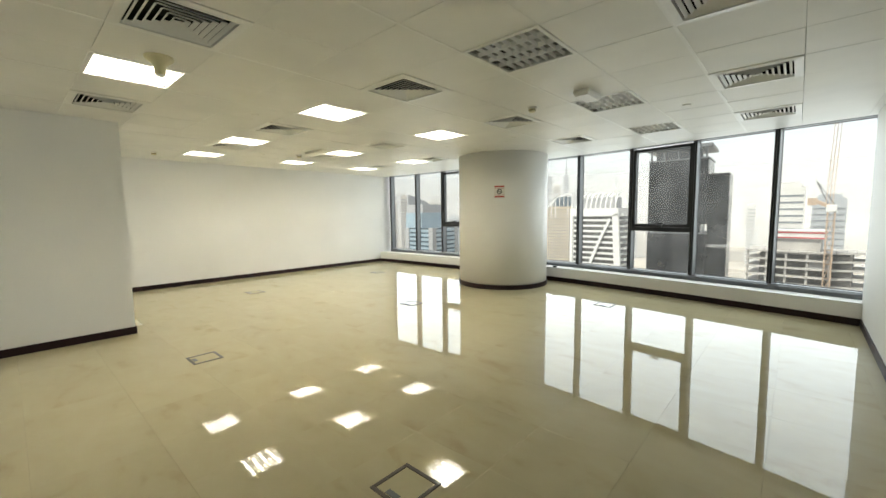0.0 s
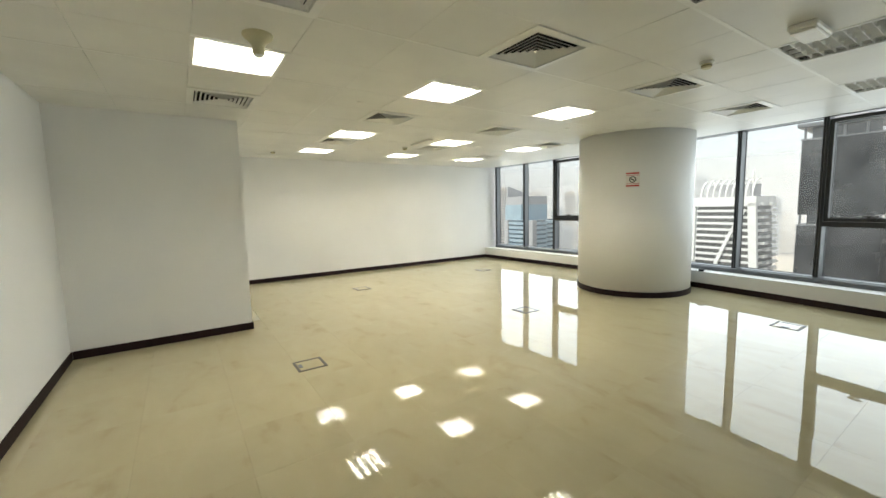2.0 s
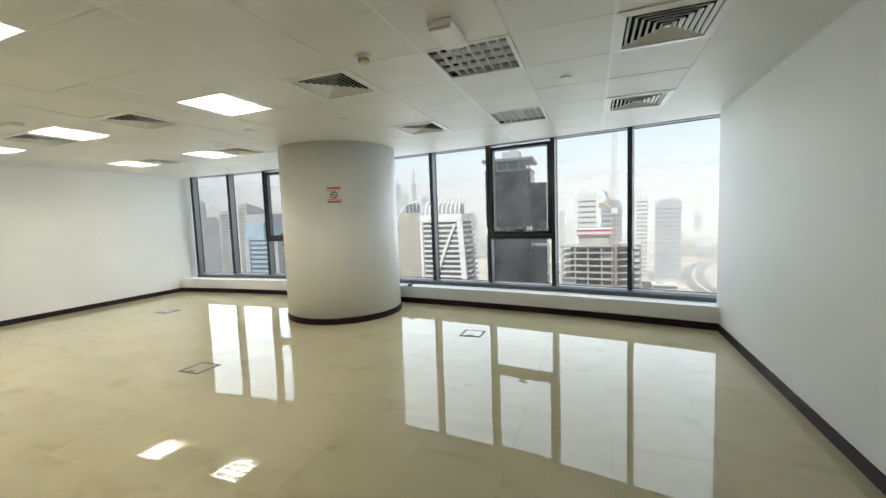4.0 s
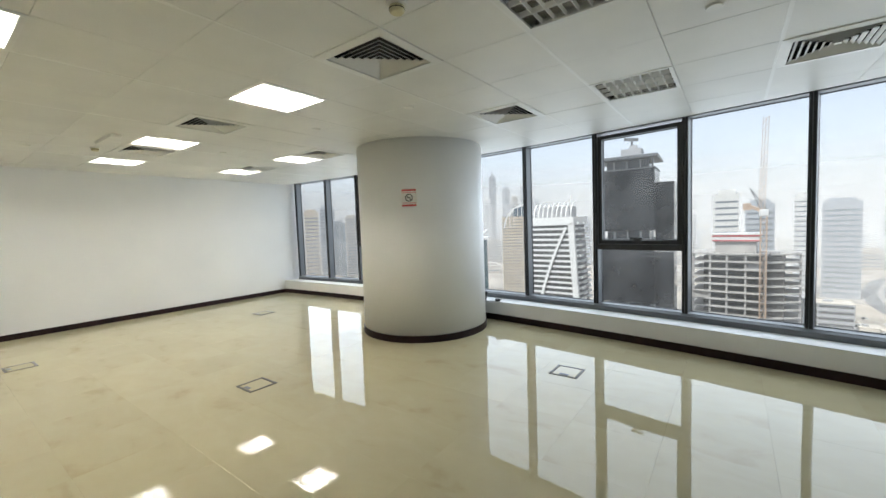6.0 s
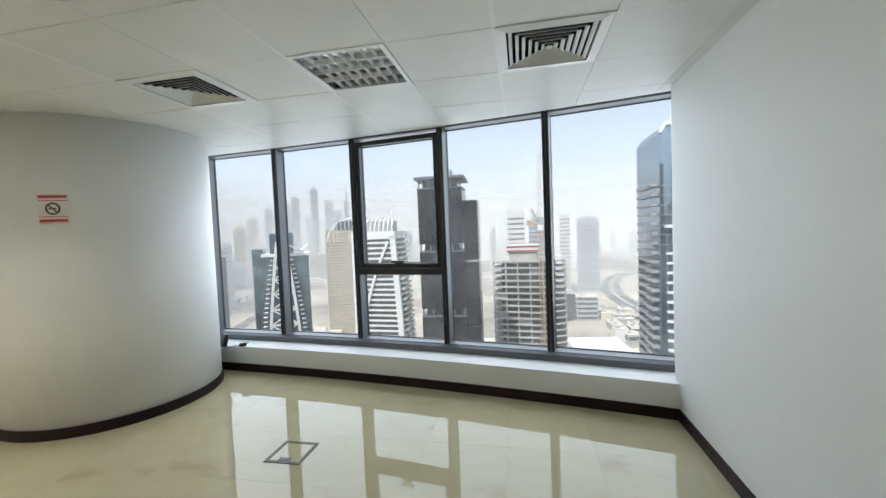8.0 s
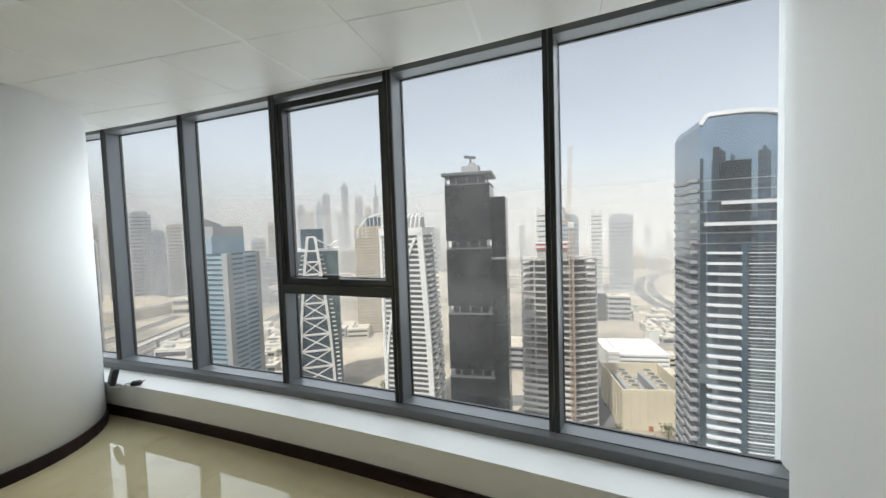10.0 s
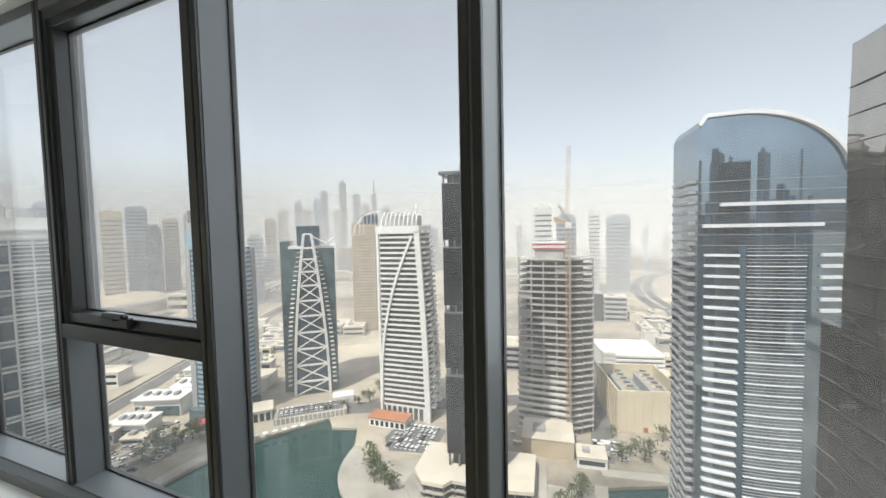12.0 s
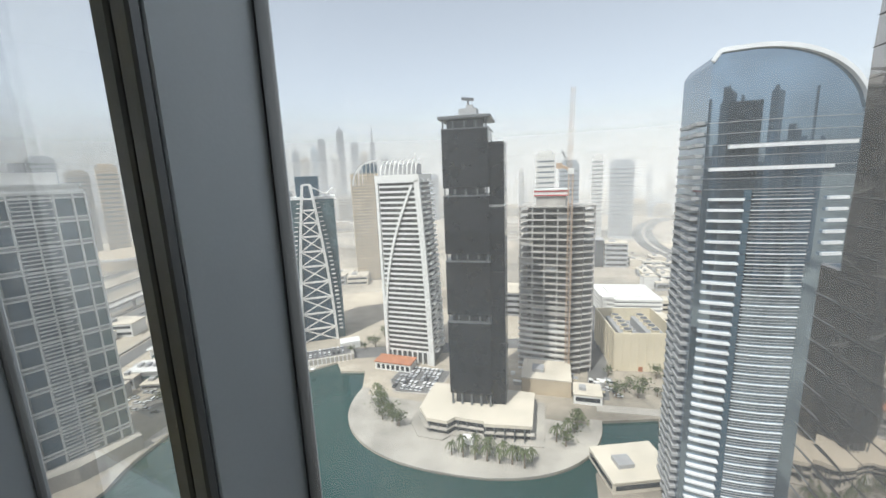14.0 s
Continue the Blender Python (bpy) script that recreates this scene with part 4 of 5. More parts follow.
plan = [(-24, 15), (-25, -9), (-19, -17), (-9, -17.5), (-6, -13.5), (8, -14), (8, -16), (29.5, -13.5), (29.5, 15)]
inset = [(x * 0.97, y * 0.95) for x, y in plan]
part("shopfront", MB().prism(inset, 0.2, 7.2), DGLASS, pod)
part("roof", MB().prism(plan, 6.4, 8.0), ROOFC, pod)
part("canopy", MB().prism([(x * 1.03, y * 1.05) for x, y in plan], 3.4, 3.9), PAVE, pod)
for k in range(11):
    x = -18 + 4.4 * k
    part("pier", MB().box(x, -16.2 if x > 6 else (-17.2 if x < -8 else -14), 0.2, x + 0.4, -13, 6.5), BLACKM, pod)
part("terrace", MB().prism([(x * 1.18, y * 1.22) for x, y in plan], 0.0, 0.9), PAVE, pod)
part("kiosk", MB().cbox(-1, -22, 0.5, 4, -19, 4.0, 0.2), WHITE, pod)

# white residential tower with a sweeping fin
wt = thing("white_tower", pose(-103.4, 233.0, G, 0, 0, -3.0), "white tapered residential tower with banded balconies and curved fin", "tower")
Wb, Wt, Dp, Ht = 33.0, 28.3, 21.0, 117.0


def ww(z):
    return Wb + (Wt - Wb) * (max(0, z - 8) / (Ht - 8)) ** 1.5


core = MB()
zs = [8 + 3.2 * k for k in range(35)]
vs = []
for z in (0.0, 8.0, 40.0, 75.0, Ht):
    w = ww(z) - 1.4
    vs += [(1.4, 1.4, z), (w, 1.4, z), (w, Dp, z), (1.4, Dp, z)]
fs = [(4 * k + i, 4 * k + (i + 1) % 4, 4 * k + 4 + (i + 1) % 4, 4 * k + 4 + i) for k in range(4) for i in range(4)] + [(0, 3, 2, 1), (16, 17, 18, 19)]
# glazing whose grey includes the shade under the balconies
part("glazed_core", core.add(vs, fs), surf("glazing_painted_shade", (0.15, 0.145, 0.135), 0.4, var=0.2, coarse=0.3, fine=2), wt)
sl = MB().box(0, 0, 0, 1, Dp, 0.32).box(0, 0.0, 0.32, 1, 0.22, 1.25).box(0.985, 0.25, 0.32, 1, Dp, 1.15)
slabs(wt, "balcony_slab", sl, WHITE, zs, "white balcony band", [(ww(z),) for z in zs])
for k, z in enumerate(zs[::1]):
    w = ww(z)
    part("side_balcony", MB().box(w - 0.2, 3 + (k % 2) * 2.5, z, w + 1.8, 7.5 + (k % 2) * 2.5, z + 1.2).box(w - 0.2, 13, z, w + 1.8, 17 + (k % 2), z + 1.2), WHITE, wt)
fin = MB()
for k in range(24):
    u0, u1 = k / 24, (k + 1) / 24

    def at(u):
        z = 10 + u * (Ht - 12)
        return (1.0 + (ww(z) - 5.5) * (0.02 * u + 0.98 * u ** 2.6), -0.55, z)
    fin.beam(at(u0), at(u1), 1.1, 1.5)
part("curved_fin", fin, WHITE, wt, "sweeping white fin")
sp = MB()
for z0, z1 in zip((0, 8, 40, 75), (8, 40, 75, Ht + 1)):
    a, b = ww(z0), ww(z1)
    for o0, o1 in ((-3.2, 0.2),):
        sp.add([(a + o0, -0.9, z0), (a + o1, -0.9, z0), (a + o1, 1.0, z0), (a + o0, 1.0, z0), (b + o0, -0.9, z1), (b + o1, -0.9, z1), (b + o1, 1.0, z1), (b + o0, 1.0, z1)],
               [(0, 1, 2, 3), (4, 7, 6, 5), (0, 4, 5, 1), (1, 5, 6, 2), (2, 6, 7, 3), (3, 7, 4, 0)])
part("corner_spine", sp, WHITE, wt)
part("left_edge", MB().box(-0.3, -0.7, 0, 1.3, 1.0, Ht + 1), WHITE, wt)
part("roof_parapet", MB().box(-0.3, -0.9, Ht - 0.5, Wt + 0.3, Dp, Ht + 4.2), WHITE, wt)
for k in range(9):
    x = 3 + k * 2.9
    rb = MB()
    for j in range(6):
        a0, a1 = radians(90 * j / 6), radians(90 * (j + 1) / 6)
        rb.beam((x, 9 - 8 * math.cos(a0), Ht + 4 + 9 * math.sin(a0)), (x, 9 - 8 * math.cos(a1), Ht + 4 + 9 * math.sin(a1)), 0.55)
    part("crown_rib", rb, WHITE, wt)
part("crown_room", MB().box(4, 5, Ht + 4, 24, 16, Ht + 10.5), GREYP, wt)
part("spire", MB().beam((25.5, 3, Ht + 3), (25.5, 3, Ht + 17), 0.5), WHITE, wt)
for k in range(8):
    part("lobby_column", MB().box(3 + 3.6 * k, 0.1, 0, 4 + 3.6 * k, 1.1, 8.2), WHITE, wt)
rp = thing("terracotta_pavilion", pose(-106, 226, G, 0, 0, -3), "low white pavilion with a terracotta terrace roof", "pavilion")
part("wall", MB().box(0, -6, 0.1, 24, 4, 5.2), WHITE, rp)
part("roof", MB().cbox(-0.6, -6.6, 5.2, 24.6, 4.4, 6.0, 0.15), TERRA, rp)
for k in range(7):
    part("window", MB().box(1.2 + 3.3 * k, -6.1, 1.0, 3.2 + 3.3 * k, -5.9, 4.0), DGLASS, rp)

# glass block with a white ladder truss
tt = thing("truss_tower", pose(-177.0, 247.5, G, 0, 0, 30.0), "teal glass tower with a white tapering lattice frame", "tower")
part("glass_body", MB().cbox(-1, 3, 0, 30, 33, 108, 0.3), TEAL, tt)
part("low_wing", MB().cbox(-8, 9, 0, -1, 33, 112, 0.3), TEAL, tt)
part("roof_block", MB().cbox(4, 8, 108, 20, 26, 123, 0.3), BLUED, tt)
part("roof_fascia", MB().box(-1.5, 2.5, 106.5, 31, 34, 108.3), WHITE, tt)
for k in range(30):
    z = 8 + 3.3 * k
    part("floor_edge", MB().box(-1.15, 2.85, z, 30.15, 33.1, z + 0.25), BLUED, tt)
    hw = 12 * (1 - (z / 117) ** 2.2) + 2.2
    part("balcony_tip", MB().box(12 + hw, -0.6, z, 14.6 + hw, 3.2, z + 0.25).box(9.4 - hw, -0.6, z, 12 - hw, 3.2, z + 0.25), WHITE, tt)


def half(z):
    return 12.0 * (1 - 0.80 * (z / 118.0) ** 1.7)


zz = [0, 10, 22, 34, 46, 58, 69, 80, 90, 99, 107, 117]
for a, b in zip(zz, zz[1:]):
    for s in (-1, 1):
        part("chord", MB().beam((12 + s * half(a), 0, a), (12 + s * half(b), 0, b), 2.1, 1.8), WHITE, tt)
    part("rung", MB().beam((12 - half(b), 0, b), (12 + half(b), 0, b), 1.2), WHITE, tt)
    if b < 105:
        part("brace", MB().beam((12 - half(a), 0, a), (12 + half(b), 0, b), 0.75).beam((12 + half(a), 0.1, a), (12 - half(b), 0.1, b), 0.75), WHITE, tt)
part("infill", MB().add([(0.5, 1.2, 0), (23.5, 1.2, 0), (14, 1.2, 112), (10, 1.2, 112)], [(0, 1, 2, 3)]), BLUED, tt)
part("crown_wing", MB().beam((14, -0.3, 116), (27, 3, 109), 2.2, 0.8).beam((24, 3, 109.5), (30, 6, 114), 2.0, 0.8), WHITE, tt)
tp = thing("waterside_car_deck", pose(-150, 226, G, 0, 0, 33), "curved pale parking deck by the water", "car park")
part("deck", MB().cbox(-22, -9, 0.0, 22, 7, 4.0, 0.3), PAVE, tp)
part("asphalt", MB().box(-20, -7.5, 4.0, 20, 5.5, 4.06), ASPH, tp)
part("cafe", MB().cbox(14, 8, 0.1, 28, 17, 5.5, 0.3), WHITE, tp)
for k in range(16):
    part("arcade_post", MB().box(-21 + 2.7 * k, -9.3, 0.0, -20.4 + 2.7 * k, -8.7, 3.8), WHITE, tp)

# blue tower
bl = thing("blue_tower", pose(-221, 203, G), "blue banded glass tower with grey corner strips", "tower")
part("core", MB().box(0.5, 0.5, 0, 28, 28, 108), BLUEG, bl)
part("high_core", MB().box(0.5, 0.5, 108, 17, 27.5, 120), BLUEG, bl)
part("crown", MB().box(1, 1, 120, 18, 26, 126), GREYP, bl)
part("crown_blade", MB().add([(0, 3, 120), (0, 25, 120), (0.6, 25, 120), (0.6, 3, 120), (0, 3, 134), (0, 25, 128), (0.6, 25, 128), (0.6, 3, 134)],
                             [(0, 1, 2, 3), (4, 7, 6, 5), (0, 4, 5, 1), (1, 5, 6, 2), (2, 6, 7, 3), (3, 7, 4, 0)]), GREYP, bl)
for x, y in ((24.5, -0.1), (-0.1, -0.1)):
    part("corner_strip", MB().box(x, y, 0, x + 4.0, y + 4, 109), GREYP, bl)
part("corner_strip", MB().box(25.5, 24.6, 0, 28.3, 28.3, 109), GREYP, bl)
for k in range(33):
    z = 7 + 3.15 * k
    part("window_band", MB().box(4.3, 0.25, z, 24.0, 0.6, z + 1.15), BLUED, bl)
    part("window_band", MB().box(27.85, 4.3, z, 28.25, 13.6, z + 1.15).box(27.85, 15.2, z + 0.6, 28.25, 24.3, z + 1.75), BLUED, bl)
part("base", MB().prism([(1, -4), (24, -4), (30, 1), (30, 26), (1, 26)], 0, 8), TEAL, bl)
bp = thing("blue_tower_podium", pose(-190, 203, G, 0, 0, 38), "low cream waterside terrace building with umbrellas", "pavilion")
part("wall", MB().box(-4, -4, 0, 22, 9, 6.5), WHITE, bp)
part("roof", MB().cbox(-5, -5, 6.5, 23, 10, 7.6, 0.2), ROOFC, bp)
for k in range(7):
    part("arch", MB().box(-3 + 3.6 * k, -4.15, 0.3, -0.6 + 3.6 * k, -3.9, 5.2), DGLASS, bp)
for k in range(9):
    um = thing("parasol", pose(-176 + 4.0 * k, 181 + 3.4 * k, G), "white parasol on the lakeside terrace", "parasol", "terrace parasols")
    part("pole", MB().box(-0.05, -0.05, 0, 0.05, 0.05, 2.8), WHITE, um)
    part("canopy", MB().lathe([(1.7, 2.5), (0.1, 3.2)], 8), WHITE, um)

# left residential tower
lt = thing("residential_tower", pose(-198.5, 99, G, 0, 0, -21), "white gridded residential tower with teal glass strips", "tower")
part("core", MB().box(-34, 0, 0, 0, 31, 119), GREYP, lt)
for y0, y1, mt in ((2.4, 8.0, BLUED), (21.8, 26.6, BLUED), (27.6, 30.6, TEAL)):
    for k in range(12):
        part("glass_strip", MB().box(-0.2, y0, 3.6 + 9.6 * k, 0.35, y1, 10.8 + 9.6 * k), mt, lt)
# flat dark panel, its colour put in as shade between the slats
part("slat_backing", MB().box(-0.2, 9.2, 3, 0.25, 20.6, 117), FARWIN, lt, "dark panel standing in for the shade behind the slats")
for k in range(72):
    z = 3.4 + 1.6 * k
    part("balcony_slat", MB().box(-0.1, 9.0 + (k % 2) * 0.3, z, 1.5 - (k % 2) * 0.5, 20.8 - (k % 2) * 1.6, z + 0.42), WHITE, lt)
for k in range(13):
    z = 1.5 + 9.6 * k
    part("belt", MB().box(-34.5, -0.5, z - 0.2, 0.9, 31.4, z + 0.4).box(-34.5, -0.5, z + 1.6, 0.9, 31.4, z + 2.2), WHITE, lt)
for y in (-0.3, 1.2, 8.2, 14.4, 21.0, 26.8, 30.8):
    part("pilaster", MB().box(-0.3, y, 0, 1.0, y + 0.6, 119), WHITE, lt)
for q in range(12):
    x = -0.8 - 2.75 * q
    part("pilaster", MB().box(x, -1.0, 0, x + 0.6, 0.4, 119), WHITE, lt)
    for k in range(12):
        part("glass_strip", MB().box(x - 1.95, -0.3, 3.8 + 9.6 * k, x - 0.2, 0.3, 10.8 + 9.6 * k), FARWIN if q % 5 else TEAL, lt)
part("crown_belt", MB().box(-33, -0.8, 119, 0.4, 31, 120.2).box(-33, -0.2, 121.4, 0, 30.6, 122.4), WHITE, lt)
for x in (-24, -12, -5):
    part("roof_mast", MB().box(x, 8, 121, x + 0.4, 8.4, 131), WHITE, lt)
part("crown", MB().box(-32, 1, 119, -1, 30, 121.5).box(-26, 5, 121.5, -6, 25, 127), WHITE, lt)
part("roof_plant", MB().lathe([(4, 127), (4, 131)], 16, -16, 14).box(-24, 8, 127, -20, 20, 129.5), GREYP, lt)
part("base", MB().prism([(-36, -4), (6, -4), (9, 10), (6, 33), (-36, 33)], 0, 7), PAVE, lt)

# tower under construction with its crane
ct = thing("unfinished_tower", pose(-18.0, 236.5, G, 0, 0, -6.0), "bare concrete tower under construction with open floors", "construction")
zs = [3.7 * k + 3.7 for k in range(27)]
slabs(ct, "floor_slab", MB().prism([(0, 0.6), (9, 0), (29.5, 0), (42, 9), (42, 22), (0, 22)], 0, 0.75), CONC, zs)
# core concrete darkened in colour to give the shade inside the open floors
part("dark_core", MB().box(5, 5, 0, 36, 20, 99), surf("concrete_painted_shade", (0.17, 0.155, 0.14), 0.9, var=0.2, coarse=0.2, fine=2), ct)
rng = random.Random(3)
for k, z in enumerate([0] + zs[:-1]):
    for x, y in ((0.7, 1.0), (7.8, 0.6), (14.6, 0.6), (21.8, 0.6), (28.8, 0.8), (35, 5.2), (41.0, 9.5)):
        part("pillar", MB().box(x, y, z + 0.7, x + 0.8, y + 0.9, z + 3.8), CONC, ct)
    if rng.random() < 0.75:
        x = rng.choice((8.8, 15.6, 22.8, 1.7))
        part("infill_wall", MB().box(x, 1.3, z + 0.7, x + 5.9, 1.5, z + 3.75), GREYP if k % 3 else CONC, ct)
    if k < 9 or rng.random() < 0.35:
        part("edge_guard", MB().box(0.1, 0.0 if k else 0.3, z + 0.7, 29, 0.25, z + 2.1), WHITE if k < 9 else CONC, ct)
part("lift_core", MB().box(10, 3, 99, 26, 14, 106), CONC, ct)
part("formwork", MB().cbox(9, 2.2, 106, 27, 15, 109.5, 0.2), WHITE, ct)
for z in (106.3, 108.6):
    part("red_formwork_beam", MB().box(8.8, 2.0, z, 27.2, 15.2, z + 0.6), REDP, ct)
part("formwork_rail", MB().box(8.7, 2.0, 109.4, 27.3, 15.3, 110.0), WHITE, ct)
for k in range(14):
    part("roof_post", MB().box(1 + 3 * k, 0.8 + (5 if k > 10 else 0), 99, 1.25 + 3 * k, 1.1 + (5 if k > 10 else 0), 101.3), BLACKM, ct)


def mast(parent, x, y, z0, z1, w, name="mast_section", step=6.0):
    z = z0
    while z < z1 - 0.1:
        e = min(z + step, z1)
        mb = MB()
        c = [(x - w / 2, y - w / 2), (x + w / 2, y - w / 2), (x + w / 2, y + w / 2), (x - w / 2, y + w / 2)]
        for p in c:
            mb.beam((*p, z), (*p, e), 0.42)
        for p, q in zip(c, c[1:] + c[:1]):
            mb.beam((*p, z), (*q, e), 0.18)
            mb.beam((*p, e), (*q, e), 0.18)
        part(name, mb, CRANE, parent)
        z = e


cr = thing("tower_crane", pose(10.4, 231.0, G), "tan lattice tower crane with a raised jib", "crane")
mast(cr, 0, 0, 0, 118, 2.2)
part("cab", MB().cbox(-1.6, -1.6, 118, 1.6, 1.6, 121, 0.2), WHITE, cr)
jb = MB()
for k in range(14):
    a, b = k / 14, (k + 1) / 14
    p0, p1 = Vector((-0.8 + 1.2 * a, 0, 120 + 42 * a)), Vector((-0.8 + 1.2 * b, 0, 120 + 42 * b))
    s = 1.0
    for o in ((-s, 0, 0), (s, 0, 0), (0, s * 1.4, 0)):
        jb.beam(p0 + Vector(o), p1 + Vector(o), 0.22)
    jb.beam(p0 + Vector((-s, 0, 0)), p1 + Vector((s, 0, 0)), 0.16)
part("jib", jb, CRANE, cr, "raised lattice jib")
part("counter_jib", MB().beam((0, 0, 120), (-5.5, 2, 123), 1.4).box(-7.5, 1, 121, -4.5, 4, 124), CRANE, cr)
part("a_frame", MB().beam((-1, 0, 121), (-5, 1, 131), 0.35).beam((1, 0, 121), (-5, 1, 131), 0.35), BLACKM, cr)

# cooling plant, parking block and other low buildings
cpn = thing("cooling_plant", pose(38.0, 245.8, G, 0, 0, 8), "cream district cooling plant with roof fans", "plant building")
PW, PD, PH = 37.0, 46.0, 24.0
part("wall", MB().box(0, 0, 0, PW, 0.8, PH).box(0, PD - 0.8, 0, PW, PD, PH).box(0, 0.8, 0, 0.8, PD - 0.8, PH).box(PW - 0.8, 0.8, 0, PW, PD - 0.8, PH), CREAM, cpn)
part("roof", MB().box(0.8, 0.8, 14, PW - 0.8, PD - 0.8, 15), GREYP, cpn)
for k in range(9):
    part("pilaster", MB().box(0.2 + 4.45 * k, -0.35, 0, 0.9 + 4.45 * k, 0, PH - 0.6), CREAM, cpn)
    part("pilaster", MB().box(-0.35, 0.5 + 5.4 * k, 0, 0, 1.2 + 5.4 * k, PH - 0.6), CREAM, cpn)
for x0 in (5, 21):
    part("fan_block", MB().cbox(x0, 5, 15, x0 + 10, 38, 21, 0.3), GREYP, cpn)
    for k in range(5):
        fn = part("fan_stack", MB().lathe([(2.6, 21), (2.4, 22), (2.8, 23.2)], 20, x0 + 5, 9 + 6.4 * k), CREAM, cpn)
        part("fan_mouth", MB().lathe([(2.3, 23.15), (2.3, 23.3)], 20, x0 + 5, 9 + 6.4 * k), BLACKM, fn)
for k in range(6):
    part("rail_beam", MB().box(16, 5 + 6 * k, 17, 20, 5.5 + 6 * k, 17.6), GREYP, cpn)
part("door", MB().box(14, -0.5, 0, 16.5, -0.3, 3), TERRA, cpn)
pk = thing("parking_block", pose(41, 330, G, 0, 0, 6), "white multi-storey parking block", "parking building")
part("core", MB().box(1, 1, 0, 44, 43, 17), GREYP, pk)
for k in range(5):
    part("deck", MB().cbox(0, 0, 2.8 + 3.4 * k, 45, 44, 4.6 + 3.4 * k, 0.1), WHITE, pk)
part("ramp", MB().box(8, 6, 18, 36, 36, 19.5).box(0, 0, 0, 9, 9, 20), WHITE, pk)


def low_block(x, y, w, d, h, rz, mat, label, rows=0):
    t = thing("low_building", pose(x, y, G, 0, 0, rz), label, "building", "low buildings")
    part("wall", MB().box(0, 0, 0, w, d, h), mat, t)
    part("roof", MB().cbox(-0.3, -0.3, h, w + 0.3, d + 0.3, h + 0.8, 0.15), ROOFC if mat is not DGLASS else GREYP, t)
    for k in range(rows):
        z = h * (k + 0.35) / max(rows, 1)
        part("window_band", MB().box(1, -0.12, z, w - 1, 0.05, z + h / rows * 0.45).box(-0.12, 1, z, 0.05, d - 1, z + h / rows * 0.45), DGLASS, t)
    part("roof_unit", MB().box(w * 0.2, d * 0.3, h + 0.8, w * 0.45, d * 0.6, h + 2.6), GREYP, t)
    return t


low_block(38, 520, 26, 22, 34, 0, DGLASS, "dark glass low office block")
low_block(66, 520, 26, 22, 30, 0, GREYP, "grey low office block with bands", 5)
low_block(-8, 246, 22, 20, 6, 0, PAVE, "low cream site roof beside the tower")
low_block(-14, 210, 26, 22, 9, 0, BEIGE, "low beige podium hall")
low_block(13, 205, 14, 12, 5, 0, WHITE, "small white glazed pavilion", 1)
low_block(24, 146, 26, 20, 4.5, 20, ROOFC, "cream low building on the quay", 1)
low_block(-60, 330, 40, 30, 20, 0, GREYP, "grey low block behind the towers", 4)
low_block(-24, 330, 16, 18, 70, 0, GREYP, "narrow grey block with dark bands", 14)
rng = random.Random(21)
for k in range(70):
    x, y = rng.uniform(85, 260), rng.uniform(360, 560)
    low_block(x, y, rng.uniform(8, 20), rng.uniform(8, 18), rng.uniform(5, 13), rng.choice((6, 12, 0)), rng.choice((WHITE, WHITE, ROOFC, CREAM, GREYP)), "small pale flat-roofed building", rng.choice((0, 1, 2)))
for k in range(46):
    x, y = rng.uniform(-420, -215), rng.uniform(130, 420)
    if abs((x + 270 + 0.33 * (y - 140))) < 14 or (x > -260 and y < 240):
        continue
    low_block(x, y, rng.uniform(14, 34), rng.uniform(12, 26), rng.uniform(5, 12), 19, rng.choice((WHITE, ROOFC, GREYP, WHITE)), "pale low commercial building", rng.choice((0, 1, 2)))
for x, y, w, d, h in ((-262, 196, 30, 16, 11), (-262, 222, 34, 18, 9), (-250, 172, 22, 14, 8), (-276, 246, 40, 20, 12)):
    sb2 = thing("shop_block", pose(x, y, G, 0, 0, 17), "white flat-roofed shop block with a dark glass front", "building", "shop blocks")
    part("wall", MB().box(0, 0, 0, w, d, h), WHITE, sb2)
    part("glass_front", MB().box(1, -0.4, 0.6, w - 1, 0.1, h * 0.62), TEAL, sb2)
    part("roof_edge", MB().cbox(-0.8, -1.6, h, w + 0.6, d + 0.6, h + 0.9, 0.1), WHITE, sb2)
    for k in range(4):
        part("roof_unit", MB().cbox(3 + k * w / 4.6, d * 0.3, h + 0.9, 5.5 + k * w / 4.6, d * 0.6, h + 2.6, 0.1), GREYP, sb2)
ribbon("pavement_garden", [(-214, 150), (-207, 178), (-190, 200)], 24, surf("grey_garden_paving", (0.30, 0.28, 0.25), 0.9, var=0.3, coarse=0.08, fine=0.8, bump=0), "grey paved garden court by the lake", 0.15, "pavement")
cn = thing("red_canopy", pose(-207, 196, G, 0, 0, 38), "red fabric canopy over a terrace", "canopy")
part("cloth", MB().add([(-5, -3, 3), (5, -3, 3), (5, 3, 3), (-5, 3, 3), (-4, 0, 5), (4, 0, 5)], [(0, 1, 5, 4), (2, 3, 4, 5), (0, 4, 3), (1, 2, 5), (0, 3, 2, 1)]), REDP, cn)
for px, py in ((-4.7, -2.8), (4.7, -2.8), (-4.7, 2.8), (4.7, 2.8)):
    part("pole", MB().box(px - 0.1, py - 0.1, 0, px + 0.1, py + 0.1, 3.05), WHITE, cn)
hall = thing("round_hall", pose(-640, 470, G), "large pale round-roofed hall beside the highway", "hall")
part("drum", MB().lathe([(55, 0), (56, 18), (40, 25), (8, 28)], 40), BEIGE, hall)
part("band", MB().lathe([(56.6, 15), (56.6, 18)], 40), WHITE, hall)
low_block(-560, 470, 60, 40, 26, 18, CREAM, "tan warehouse beside the highway", 2)

